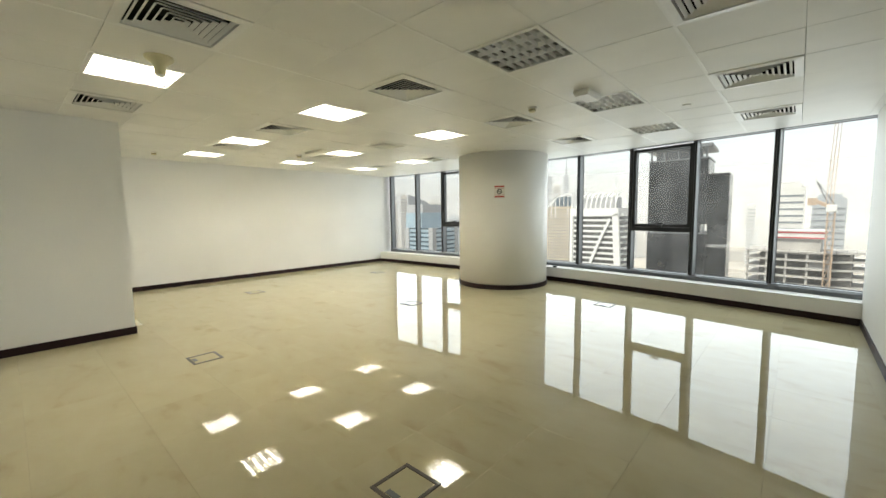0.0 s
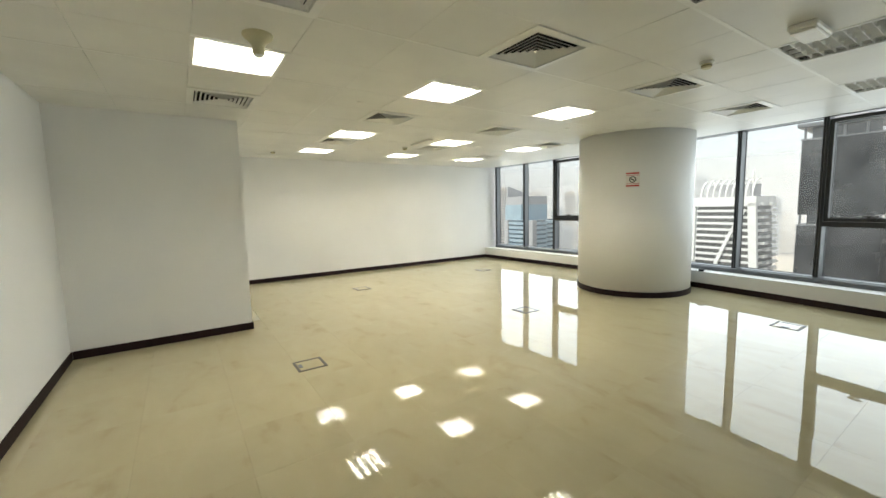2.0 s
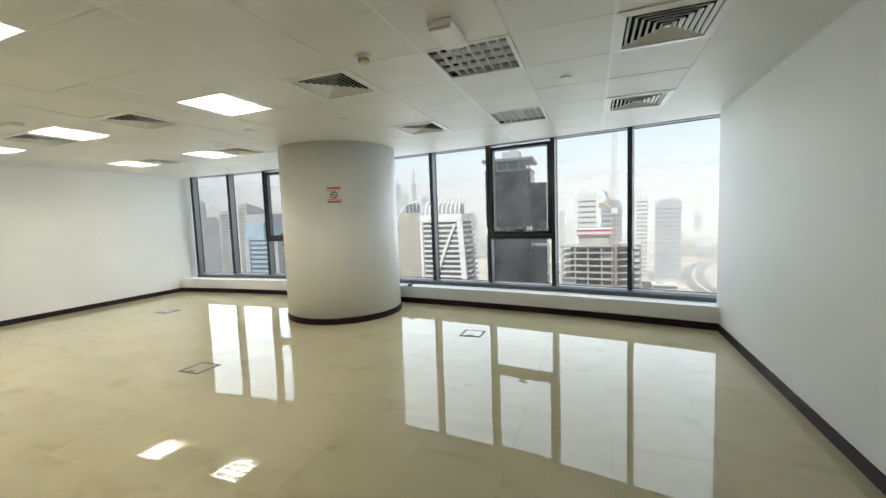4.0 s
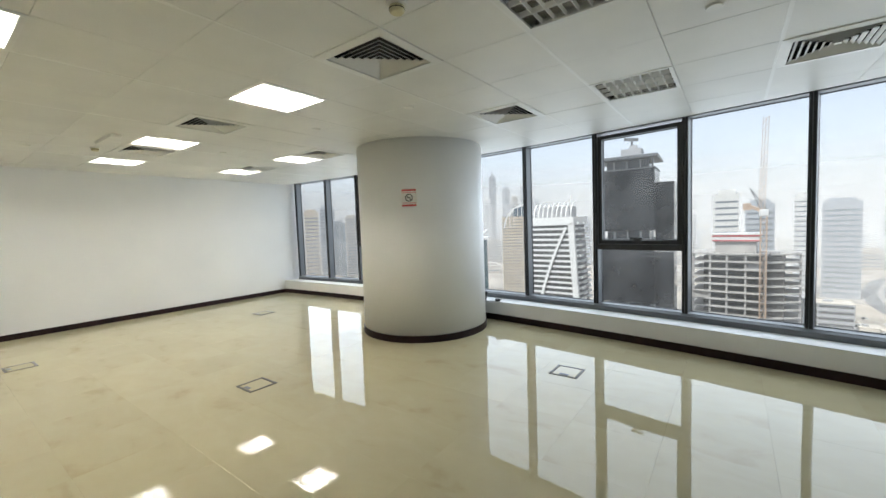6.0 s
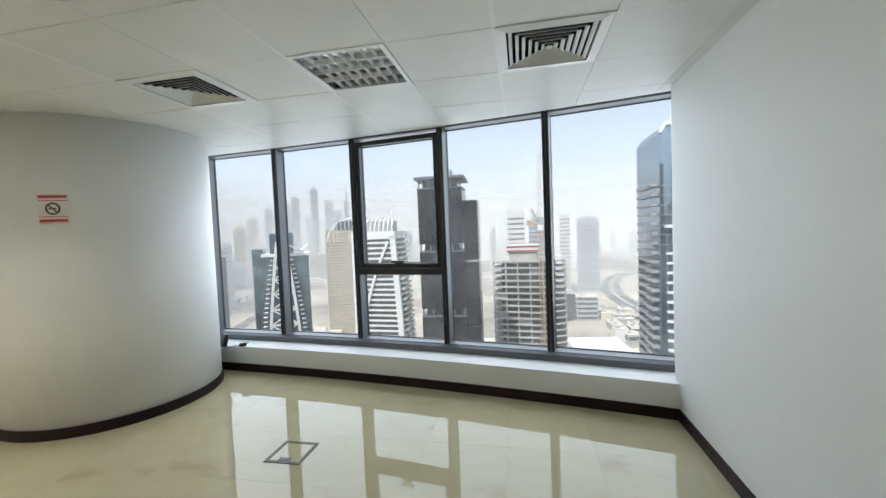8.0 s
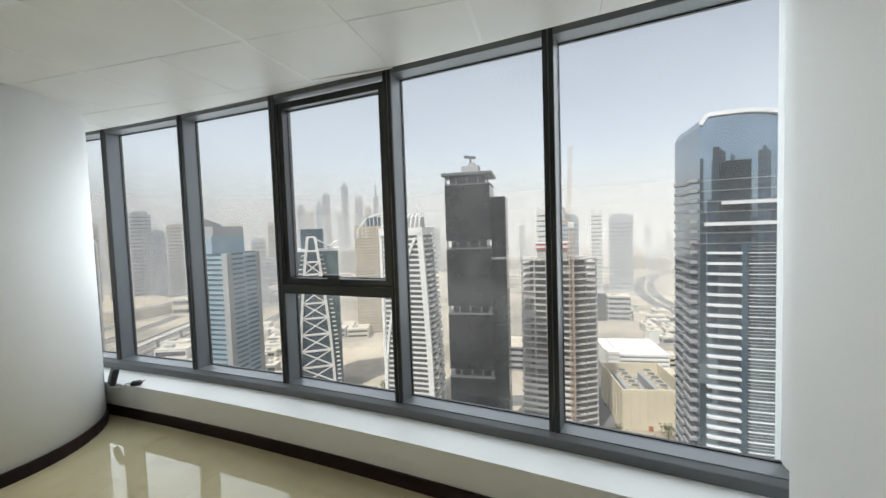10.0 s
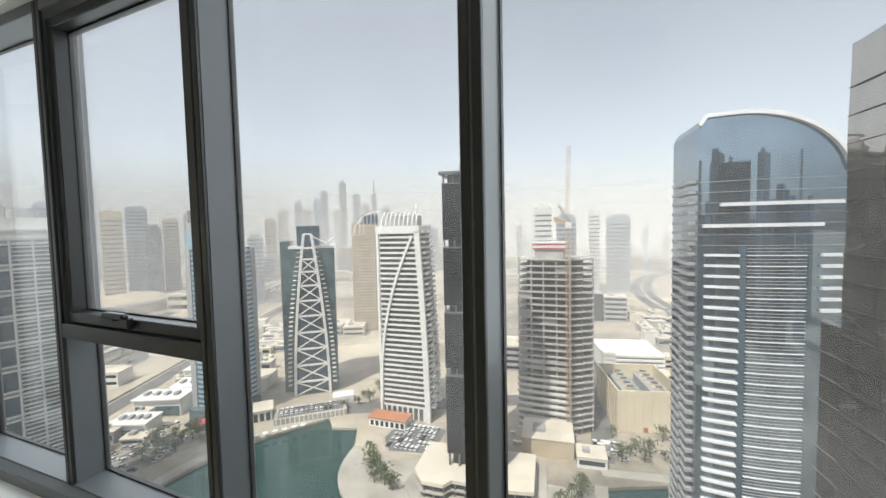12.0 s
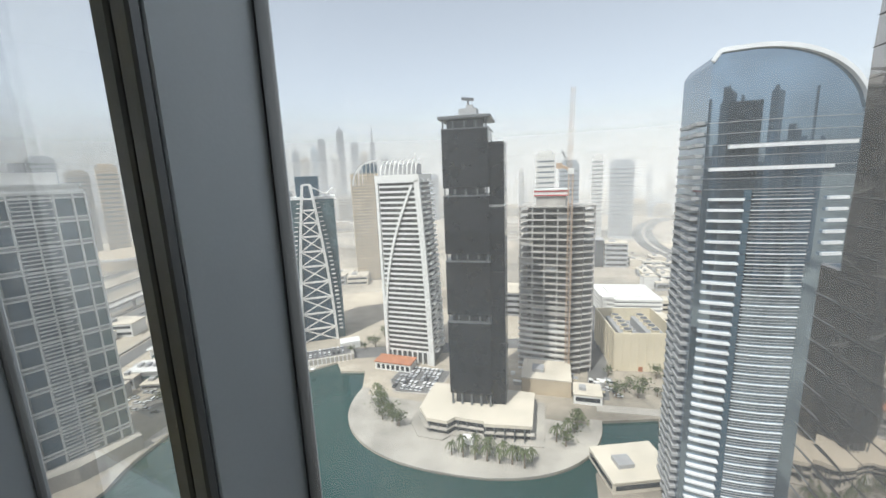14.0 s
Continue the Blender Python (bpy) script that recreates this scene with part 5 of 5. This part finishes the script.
# beige tower with a curved crown
bg = thing("beige_tower", pose(-220, 420, G, 0, 0, 22), "beige gridded tower with a white curved crown", "tower")
part("core", MB().box(0, 0, 0, 30, 24, 126), FARWIN, bg)
for k in range(36):
    part("floor_band", MB().box(-0.4, -0.4, 2 + 3.45 * k, 30.4, 24.4, 3.7 + 3.45 * k), BEIGE, bg)
for k in range(13):
    part("pier", MB().box(-0.5 + 2.5 * k, -0.7, 0, 0.6 + 2.5 * k, 0.2, 126), BEIGE, bg)
for j in range(2):
    cw = MB()
    for k in range(10):
        a0, a1 = radians(9 * k), radians(9 * (k + 1))
        cw.beam((30 - 28 * math.sin(a1) * 1.0, -0.8 + 20 * j, 112 + 28 * math.cos(a1)), (30 - 28 * math.sin(a0), -0.8 + 20 * j, 112 + 28 * math.cos(a0)), 1.3)
    part("crown_arc", cw, WHITE, bg)
part("crown_glass", MB().prism([(12, 3), (30, 3), (30, 20), (12, 20)], 126, 136), BLUED, bg)
for k in range(6):
    part("crown_rib", MB().box(4 + 4.5 * k, -0.6, 112, 4.6 + 4.5 * k, 0, 112 + 28 * math.sqrt(max(0.05, 1 - ((26 - 4.5 * k) / 28) ** 2))), WHITE, bg)

# blue mirror-glass tower with an arched roof
gt = thing("arched_glass_tower", pose(42.3, 137.5, G, 0, 0, 0), "blue mirror glass tower with arched roof and white balcony edges", "tower")


def crest(u):
    """Roof height above the ground along the front, u from 0 to 36 m."""
    return 149.5 - 2.5 * (u < 1.4) if u < 8 else 129.0 + 20.5 * math.sqrt(max(0.0, 1 - ((u - 8) / 28.5) ** 2))


def bow(u):
    return -2.6 * (1 - ((u - 18) / 18) ** 2)


us = [36 * k / 24 for k in range(25)]
vs, fs = [], []
for u in us:
    vs += [(u, bow(u), 0), (u, bow(u), crest(u)), (u, 24, crest(u)), (u, 24, 0)]
for k in range(24):
    a, b = 4 * k, 4 * k + 4
    fs += [(a, b, b + 1, a + 1), (a + 1, b + 1, b + 2, a + 2), (a + 2, b + 2, b + 3, a + 3)]
fs += [(0, 1, 2, 3), (99, 98, 97, 96)]
part("glass_body", MB().add(vs, fs), MIRRB, gt)
cr2 = MB()
for a, b in zip(us, us[1:]):
    cr2.beam((a, bow(a) - 0.4, crest(a) + 0.3), (b, bow(b) - 0.4, crest(b) + 0.3), 1.6, 1.1)
part("roof_arch", cr2, STEELW, gt, "white roof rim")


def bowed_band(u0, u1, out, h, n=8):
    mb = MB()
    pts = [(u0 + (u1 - u0) * k / n, bow(u0 + (u1 - u0) * k / n), 0, -1) for k in range(n + 1)]
    return mb.strip(pts, 0.0, out, 0, h)


ba = bowed_band(1.5, 9.5, 1.3, 0.62).mesh("balcony_edge", STEELW)
bb = bowed_band(11.5, 25.5, 0.55, 0.20, 10).mesh("glazing_rail", STEELW)
bs = bowed_band(11.5, 25.5, 0.25, 0.12, 10).mesh("glazing_line", GREYP)
bd = bowed_band(9.6, 11.3, 0.2, 2.9, 2).mesh("dark_strip", BLUED)
be = bowed_band(1.6, 9.4, 0.25, 1.5, 6).mesh("balcony_glass", MIRRB)
bf = bowed_band(29, 34, 1.0, 0.8, 4).mesh("balcony_edge", STEELW)
sb = MB().box(-2.0, 2, 0, 0.3, 9, 0.9).box(-1.4, 12, 0, 0.3, 20, 0.9).mesh("side_balcony", GREYP)
for k in range(36):
    z = 3 + 3.05 * k
    part("balcony_edge", ba, None, gt, at=pose(0, 0, z))
    part("balcony_glass", be, None, gt, at=pose(0, 0, z + 1.2))
    part("glazing_rail", bb, None, gt, at=pose(0, 0, z + 0.2))
    part("glazing_line", bs, None, gt, at=pose(0, 0, z + 1.3))
    part("glazing_line", bs, None, gt, at=pose(0, 0, z + 2.2))
    part("dark_strip", bd, None, gt, at=pose(0, 0, z))
    if k > 29:
        part("balcony_edge", bf, None, gt, at=pose(0, 0, z))
    part("side_balcony", sb, None, gt, at=pose(0, 0, z))
for k in range(36, 43):
    part("side_balcony", sb, None, gt, at=pose(0, 0, 3 + 3.05 * k))
    part("glazing_line", bowed_band(0.3, 35, 0.15, 0.12, 10), GREYP, gt, at=pose(0, 0, 3 + 3.05 * k))
part("terrace_edge", bowed_band(5, 34, 1.2, 0.9, 10), STEELW, gt, at=pose(0, 0, 124))
part("terrace_edge", bowed_band(1, 29, 1.2, 0.9, 10), STEELW, gt, at=pose(0, 0, 118))

# bronze mirror-glass neighbour
ng = thing("mirror_glass_tower", pose(41, 76, G), "bronze mirror glass office tower with thin joints", "tower")
wav = MB()
ny, nz = 28, 72
vs = [(0.10 * math.sin(j * 0.55 + 1.7 * math.sin(i * 0.4)) + 0.07 * math.sin(i * 1.1), -2.0 * i, 2.0 * j) for i in range(ny + 1) for j in range(nz + 1)]
fs = [(i * (nz + 1) + j, i * (nz + 1) + j + 1, (i + 1) * (nz + 1) + j + 1, (i + 1) * (nz + 1) + j) for i in range(ny) for j in range(nz)]
wob = part("mirror_skin", wav.add(vs, fs), MIRRG, ng, smooth=True)
part("body", MB().box(0.25, -56, 0, 26, 0, 143.6), BLACKF, ng)
for k in range(36):
    part("joint", MB().box(-0.20, -56, 3.9 * k + 1.5, 0.3, 0.05, 3.9 * k + 1.56), GASKET, ng)
part("low_wing", MB().cbox(0.4, -4, 0, 22, 5.5, 104, 0.3), MIRRG, ng, "bronze mirrored lower wing")
for k in range(26):
    part("wing_joint", MB().box(0.25, -4, 3.9 * k + 1.5, 0.45, 5.55, 3.9 * k + 1.6), BLACKM, ng)


# ---------------------------------------------------------------- far skyline
def skyline(az, dist, width, height, mat, bands=True, tip=0, rz=None, depth=None):
    """A far tower by its bearing from the office, in degrees, and its distance."""
    a = radians(az)
    t = thing("far_tower", pose(dist * math.sin(a), dist * math.cos(a) + 6, G, 0, 0, rz if rz is not None else -az), "pale hazy far tower on the skyline", "tower", "skyline towers")
    w, d = width / 2, (depth or width) / 2
    part("body", MB().box(-w, -d, 0, w, d, height), mat, t)
    if bands:
        mb = MB()
        z = 6
        while z < height - 6:
            mb.box(-w * 0.9, -d - 0.4, z, w * 0.9, d, z + 2.2)
            z += 7.0
        tagged(part("window_band", mb, FARWIN, t), kind="stuff")
        part("cap", MB().box(-w * 0.7, -d * 0.7, height, w * 0.7, d * 0.7, height + 5), mat, t)
    if tip:
        part("spire", MB().lathe([(w * 0.55, height), (w * 0.3, height + tip * 0.5), (0.6, height + tip)], 8), mat, t)
    return t


def rise(elev, dist):
    return 119.6 + elev * dist


FS, FG, FB, FW, FD = FAR
for az_, e, w, ds, mt, tp in ((-35.0, 0.065, 1.0, 1500, FG, 14), (-32.6, 0.07, 0.9, 1450, FB, 20), (-31.6, 0.092, 1.0, 1500, FG, 0), (-29.1, 0.112, 1.0, 1550, FG, 22),
                              (-29.9, 0.057, 0.9, 1300, FW, 10), (-27.2, 0.082, 1.1, 1450, FG, 16), (-26.0, 0.060, 1.0, 1500, FS, 10), (-24.8, 0.085, 0.7, 1550, FG, 62),
                              (-23.2, 0.05, 1.2, 1500, FG, 10), (-37.0, 0.048, 1.3, 1300, FS, 8), (-38.6, 0.026, 1.4, 1150, FS, 10), (-33.9, 0.05, 1.1, 1500, FS, 8),
                              (-40.5, -0.012, 1.8, 760, FG, 0), (-43.2, 0.03, 1.5, 1300, FS, 0), (-46.5, 0.03, 1.6, 1100, FG, 0), (-47.8, 0.040, 0.9, 1000, FS, 8),
                              (-49.6, 0.026, 1.6, 1000, FS, 6), (-51.3, 0.012, 1.6, 900, FD, 0), (-52.8, 0.050, 2.0, 960, FG, 0), (-55.0, 0.040, 1.9, 800, BEIGE, 0),
                              (-57.5, 0.03, 2.0, 1000, FS, 0), (-60.0, 0.055, 2.2, 900, FG, 0), (-63.5, 0.045, 2.0, 1000, FS, 6), (-21.2, 0.02, 1.2, 1300, FS, 0), (-67, 0.04, 2.2, 950, FG, 0),
                              (-71, 0.05, 2.0, 1000, FS, 0), (-4.0, 0.006, 0.8, 1000, FW, 0), (-0.7, 0.040, 2.4, 560, FW, 0), (2.4, 0.0176, 2.6, 640, FG, 0),
                              (6.0, 0.027, 1.4, 760, FW, 6), (9.0, 0.0150, 2.9, 760, FG, 0), (16.4, -0.003, 1.2, 1200, FW, 0), (14.6, -0.02, 0.9, 1400, FS, 0),
                              (-7.5, -0.02, 1.4, 900, FS, 0), (-12.0, -0.01, 1.6, 900, FS, 0), (-16.5, 0.0, 1.5, 1100, FG, 0), (19.5, -0.005, 1.0, 1500, FS, 0), (12.2, -0.012, 0.8, 2000, FG, 0)):
    skyline(az_, ds, math.radians(w) * ds, rise(e, ds), mt, True, tp, depth=math.radians(w) * ds * 0.8)
for k in range(9):
    st = radians(-2.0 + 0.28 * k)
    tw = thing("far_fin", pose(555 * math.sin(st), 555 * math.cos(st) + 2, G), "white vertical fin on the striped far tower", "facade fin", "striped tower fins")
    part("fin", MB().box(-0.5, -0.6, 0, 0.5, 0.6, 141), FW, tw)
rng = random.Random(8)
for k in range(60):
    a = rng.uniform(9.5, 24)
    d = rng.uniform(1100, 1900)
    skyline(a, d, rng.uniform(22, 44), rng.uniform(18, 44), rng.choice((FW, FS, FW, FG)), d < 1500)
for k in range(90):
    a = rng.uniform(-72, 2)
    d = rng.uniform(800, 2300)
    skyline(a, d, rng.uniform(26, 60), rng.uniform(14, 62) + (d - 800) * 0.02, rng.choice((FS, FS, FG, FW)), d < 1200)


# site sheds, stacked materials and vans round the tower under construction
rng = random.Random(17)
for k in range(26):
    x, y = rng.uniform(-20, 32), rng.uniform(212, 234)
    if -18 < x < 12 and y < 233:
        continue
    sh_ = thing("site_shed", pose(x, y, G, 0, 0, rng.choice((-6, 84))), "small pale cabin or stack on the building site", "site shed", "site sheds")
    w, d, h = rng.uniform(1.6, 5.0), rng.uniform(1.4, 2.6), rng.uniform(0.8, 2.7)
    part("body", MB().cbox(0, 0, 0.05, w, d, h, 0.05), rng.choice((WHITE, CONC, GREYP, CREAM)), sh_)
    part("roof", MB().box(-0.1, -0.1, h, w + 0.1, d + 0.1, h + 0.12), rng.choice((WHITE, GREYP)), sh_)
# low district between the highway and the lake
for k in range(34):
    x, y = rng.uniform(-300, -235), rng.uniform(150, 330)
    if abs((x + 270 + 0.33 * (y - 140))) < 16:
        continue
    low_block(x, y, rng.uniform(6, 14), rng.uniform(5, 12), rng.uniform(3, 8), 19, rng.choice((WHITE, ROOFC, GREYP)), "small pale flat-roofed kiosk or shop", rng.choice((1, 2)))
for k in range(30):
    x, y = rng.uniform(70, 190), rng.uniform(300, 380)
    low_block(x, y, rng.uniform(6, 15), rng.uniform(6, 13), rng.uniform(4, 12), 8, rng.choice((WHITE, WHITE, CREAM, ROOFC)), "small white flat-roofed building", rng.choice((1, 2, 3)))

# the city behind the office, mirrored in the glass towers
rng = random.Random(31)
for k in range(26):
    x, y = rng.uniform(-120, 420), rng.uniform(-330, -150)
    skyline(math.degrees(math.atan2(x, y - 6)), math.hypot(x, y - 6), rng.uniform(14, 30), rng.uniform(110, 150) + (60 if k % 4 == 0 else 0), rng.choice((FD, FG, FD, FB)), k % 2 == 0, 20 if k % 5 == 0 else 0)


# ---------------------------------------------------------------- palms, bushes and cars
def palm():
    t = thing("palm_tree", pose(0, 0, 0), "dusty green date palm on the promenade", "palm tree", "promenade palms")
    part("trunk", MB().lathe([(0.35, 0), (0.24, 2), (0.2, 5), (0.26, 6.2)], 8), BARK, t)
    r = random.Random(2)
    mb = MB()
    for k in range(22):
        a, dr = 2 * math.pi * k / 22 + r.uniform(-0.2, 0.2), r.uniform(0.2, 1.2)
        pr = Vector((0, 0, 6.1))
        L = r.uniform(2.4, 3.4)
        for j in range(4):
            q = Vector((math.cos(a) * L * (j + 1) / 4, math.sin(a) * L * (j + 1) / 4, 6.1 + 1.5 * math.sin((j + 1) * 0.9) * (1.4 - dr) - dr * 0.22 * (j + 1) ** 1.5))
            s = Vector((-math.sin(a), math.cos(a), 0)) * (0.34 - 0.06 * j)
            mb.add([pr - s, q - s * 0.8, q + Vector((0, 0, 0.12)), pr + Vector((0, 0, 0.12)), q + s * 0.8, pr + s], [(0, 1, 2, 3), (3, 2, 4, 5)])
            pr = q
    part("crown", mb, LEAF, t)
    return t


def bush(seed):
    t = thing("shrub", pose(0, 0, 0), "dusty green round-headed tree in paving", "tree", "promenade trees")
    r = random.Random(seed)
    part("trunk", MB().lathe([(0.22, 0), (0.14, 2.2)], 7).beam((0, 0, 1.6), (0.9, 0.4, 3.0), 0.14).beam((0, 0, 1.7), (-0.8, 0.5, 3.1), 0.14), BARK, t)
    mb = MB()
    for k in range(170):
        v = Vector((r.gauss(0, 1.0), r.gauss(0, 1.0), r.gauss(0, 0.75)))
        c = Vector((0, 0, 3.3)) + v * (1.0 + 0.3 * math.sin(3 * v.x))
        d = Vector((r.uniform(-1, 1), r.uniform(-1, 1), r.uniform(-0.6, 0.6))).normalized()
        e = d.cross(Vector((r.uniform(-1, 1), r.uniform(-1, 1), r.uniform(-1, 1)))).normalized()
        s = r.uniform(0.25, 0.5)
        mb.add([c - d * s, c + e * s * 0.5, c + d * s, c - e * s * 0.5], [(0, 1, 2, 3)])
    part("crown", mb, LEAF, t)
    return t


rng = random.Random(5)
pm = palm()
spots = [(-40 + 5.2 * k, 152.5 + 0.12 * abs(k - 3) ** 2 + rng.uniform(-1, 1)) for k in range(7)] + [(-36 + 6 * k, 157 + rng.uniform(-1, 1)) for k in range(6)]
spots += [(-92 + 3.5 * k, 192 - 4.2 * k + rng.uniform(-2, 2)) for k in range(7)] + [(4, 172), (9, 178), (14, 188)]
for k, (x, y) in enumerate(spots):
    m = pose(x, y, G + 0.2, 0, 0, rng.uniform(0, 360)) @ Matrix.Scale(rng.uniform(0.85, 1.2), 4)
    if k == 0:
        pm.matrix_basis = m
    else:
        c = copy_thing(pm, m)
        c.matrix_basis = m
sh = [bush(1), bush(6), bush(9)]
spots = [(12, 180), (13.5, 183), (8, 170), (-84, 176), (-80, 171), (-76, 174), (-88, 184), (-70, 168), (35, 215), (40, 221), (46, 217), (50, 224), (44, 228), (56, 220), (-126, 245), (-120, 250),
         (-128, 256), (-116, 262), (-110, 258), (-122, 270), (-132, 236), (60, 240), (34, 238), (-196, 190), (-200, 183), (-206, 176), (-198, 170), (-210, 168), (-192, 196), (-205, 190), (-212, 182), (-208, 160), (-214, 166), (-203, 163), (-216, 174), (-202, 178), (-198, 186), (-209, 172), (-204, 170), (-60, 246), (-55, 250)]
for k, (x, y) in enumerate(spots):
    m = pose(x, y, G + 0.1, 0, 0, rng.uniform(0, 360)) @ Matrix.Scale(rng.uniform(1.0, 1.9), 4)
    if k < 3:
        sh[k].matrix_basis = m
    else:
        c = copy_thing(sh[k % 3], m)
        c.matrix_basis = m


def car(paint):
    t = thing("car", pose(0, 0, 0), "small parked car in the open lot", "car", "parked cars")
    mb = MB()
    mb.add([(-2.2, -0.9, 0.35), (2.2, -0.9, 0.35), (2.2, 0.9, 0.35), (-2.2, 0.9, 0.35), (-2.2, -0.9, 0.95), (2.2, -0.85, 0.85), (2.2, 0.85, 0.85), (-2.2, 0.9, 0.95)],
           [(0, 3, 2, 1), (4, 5, 6, 7), (0, 1, 5, 4), (1, 2, 6, 5), (2, 3, 7, 6), (3, 0, 4, 7)])
    part("body", mb, paint, t)
    cab_ = MB().add([(-1.9, -0.82, 0.9), (1.1, -0.82, 0.88), (1.1, 0.82, 0.88), (-1.9, 0.82, 0.9), (-1.4, -0.65, 1.45), (0.3, -0.65, 1.45), (0.3, 0.65, 1.45), (-1.4, 0.65, 1.45)],
                    [(0, 1, 5, 4), (1, 2, 6, 5), (2, 3, 7, 6), (3, 0, 4, 7), (4, 5, 6, 7)])
    part("windows", cab_, DGLASS, t)
    part("roof", MB().box(-1.4, -0.66, 1.44, 0.3, 0.66, 1.5), paint, t)
    wh = MB().lathe([(0.33, -0.1), (0.33, 0.1)], 10).mesh("wheel", TYRE)
    for x in (-1.35, 1.35):
        for y in (-0.85, 0.85):
            part("wheel", wh, None, t, at=pose(x, y, 0.33, 90, 0, 0))
    return t


lot = thing("parking_lot", pose(-74, 212, G, 0, 0, -3), "grey open parking lot beside the white tower", "car park")
part("asphalt", MB().prism([(-16, 13), (-17, -4), (-9, -15), (14, -12), (15, 14)], 0.0, 0.35), ASPH, lot)
part("kerb", MB().prism([(-17, 14), (-18, -4.6), (-9.6, -16.2), (15, -13.2), (16, 15)], 0.0, 0.25), PAVE, lot)
kinds = [car(p) for p in CARS]
used = [False] * 4
rng = random.Random(13)
places = []
for row in range(5):
    for k in range(9):
        if rng.random() < 0.82:
            places.append((-86 + 2.75 * k + rng.uniform(-0.2, 0.2), 202 + 5.6 * row - 0.1 * k, 0.36, 87 + rng.uniform(-3, 3)))
for k in range(24):
    u = -18 + 3.0 * (k % 12)
    a = radians(33)
    v = -4 if k < 12 else 2.5
    places.append((-150 + u * math.cos(a) - v * math.sin(a), 226 + u * math.sin(a) + v * math.cos(a), 4.08, 33 + 90))
for k in range(18):
    places.append((27 + rng.uniform(-3, 10), 215 + rng.uniform(0, 26), 0.08, rng.choice((0, 90))))
for k in range(26):
    places.append((-100 + 9 * k + rng.uniform(-2, 2), 249 + 2.4 * k * 0.9 + rng.choice((-4, 4)), 0.08, 14))
for k in range(60):  # cars on the lakeside court and the streets beyond
    places.append((-232 + rng.uniform(0, 34), 150 + rng.uniform(0, 46), 0.18, rng.choice((17, 107))))
for k in range(70):
    u, lane = rng.uniform(-40, 420), rng.choice((59, 63, 67, 101, 105, 109))
    places.append((-270 - lane * 0.96 - 0.33 * u, 140 - lane * 0.28 + u, 0.08, 108))
for k in range(40):
    places.append((90 + rng.uniform(0, 90), 560 + rng.uniform(0, 70), 0.05, rng.choice((0, 90))))
for k, (x, y, z, rz) in enumerate(places):
    i = rng.choice((0, 0, 1, 1, 2, 3 if k % 9 == 0 else 0))
    m = pose(x, y, G + z, 0, 0, rz)
    if not used[i]:
        used[i], kinds[i].matrix_basis = True, m
    else:
        copy_thing(kinds[i], m)

# ---------------------------------------------------------------- added sheets for dusty haze between the near and the far city
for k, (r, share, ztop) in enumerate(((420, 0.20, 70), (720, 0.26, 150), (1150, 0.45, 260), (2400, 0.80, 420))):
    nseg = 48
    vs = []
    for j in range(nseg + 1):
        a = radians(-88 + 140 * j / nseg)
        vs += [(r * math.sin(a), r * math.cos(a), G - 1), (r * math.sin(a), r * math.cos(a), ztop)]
    me = MB().add(vs, [(2 * j, 2 * j + 2, 2 * j + 3, 2 * j + 1) for j in range(nseg)]).mesh("backdrop_haze", haze_sheet(f"painted_haze_{k + 1}", share, ztop))
    hz = tagged(new(f"backdrop_haze_{k + 1}", me), "pale translucent sheet standing in for distant desert haze", "haze", kind="structure")
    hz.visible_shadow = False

# ---------------------------------------------------------------- floor tiles (last)
floor = structure("floor", MB().box(XW - 0.15, YC - 0.15, -0.3, XE + 0.15, 7.4, FL - 0.006), GROUT, "glossy cream polished floor tiles with faint brown wisps", "floor")
full_tile, tiles_made = None, 0
rng = random.Random(11)


def tile_mesh(w, d):
    g, c = 0.0002, 0.0002
    mb = MB()
    o = [(-w / 2 + g, -d / 2 + g), (w / 2 - g, -d / 2 + g), (w / 2 - g, d / 2 - g), (-w / 2 + g, d / 2 - g)]
    q = [(-w / 2 + g + c, -d / 2 + g + c), (w / 2 - g - c, -d / 2 + g + c), (w / 2 - g - c, d / 2 - g - c), (-w / 2 + g + c, d / 2 - g - c)]
    vs = [(x, y, 0.0) for x, y in q] + [(x, y, -0.0009) for x, y in o] + [(x, y, -0.012) for x, y in o]
    mb.add(vs, [(0, 1, 2, 3), (4, 5, 1, 0), (5, 6, 2, 1), (6, 7, 3, 2), (7, 4, 0, 3), (8, 9, 5, 4), (9, 10, 6, 5), (10, 11, 7, 6), (11, 8, 4, 7)])
    return mb.mesh("floor_tile", TILE)


for i in range(-17, 2):
    for j in range(-2, 14):
        x0, x1, y0, y1 = max(0.6 * i, XW), min(0.6 * i + 0.6, XE), max(0.6 * j, YC), min(0.6 * j + 0.6, 8.2)
        y1 = min(y1, face_y((x0 + x1) / 2) - 0.2)
        if x1 <= XS + 0.01 and y0 < YS - 0.3:
            continue
        if x1 - x0 < 0.02 or y1 - y0 < 0.02:
            continue
        w, d = x1 - x0, y1 - y0
        if abs(w - 0.6) < 1e-4 and abs(d - 0.6) < 1e-4:
            full_tile = full_tile or tile_mesh(0.6, 0.6)
            me = full_tile
        else:
            me = tile_mesh(w, d)
        part("floor_tile", me, None, floor, at=pose((x0 + x1) / 2, (y0 + y1) / 2, FL, rng.gauss(0, 0.04), rng.gauss(0, 0.04), 0))
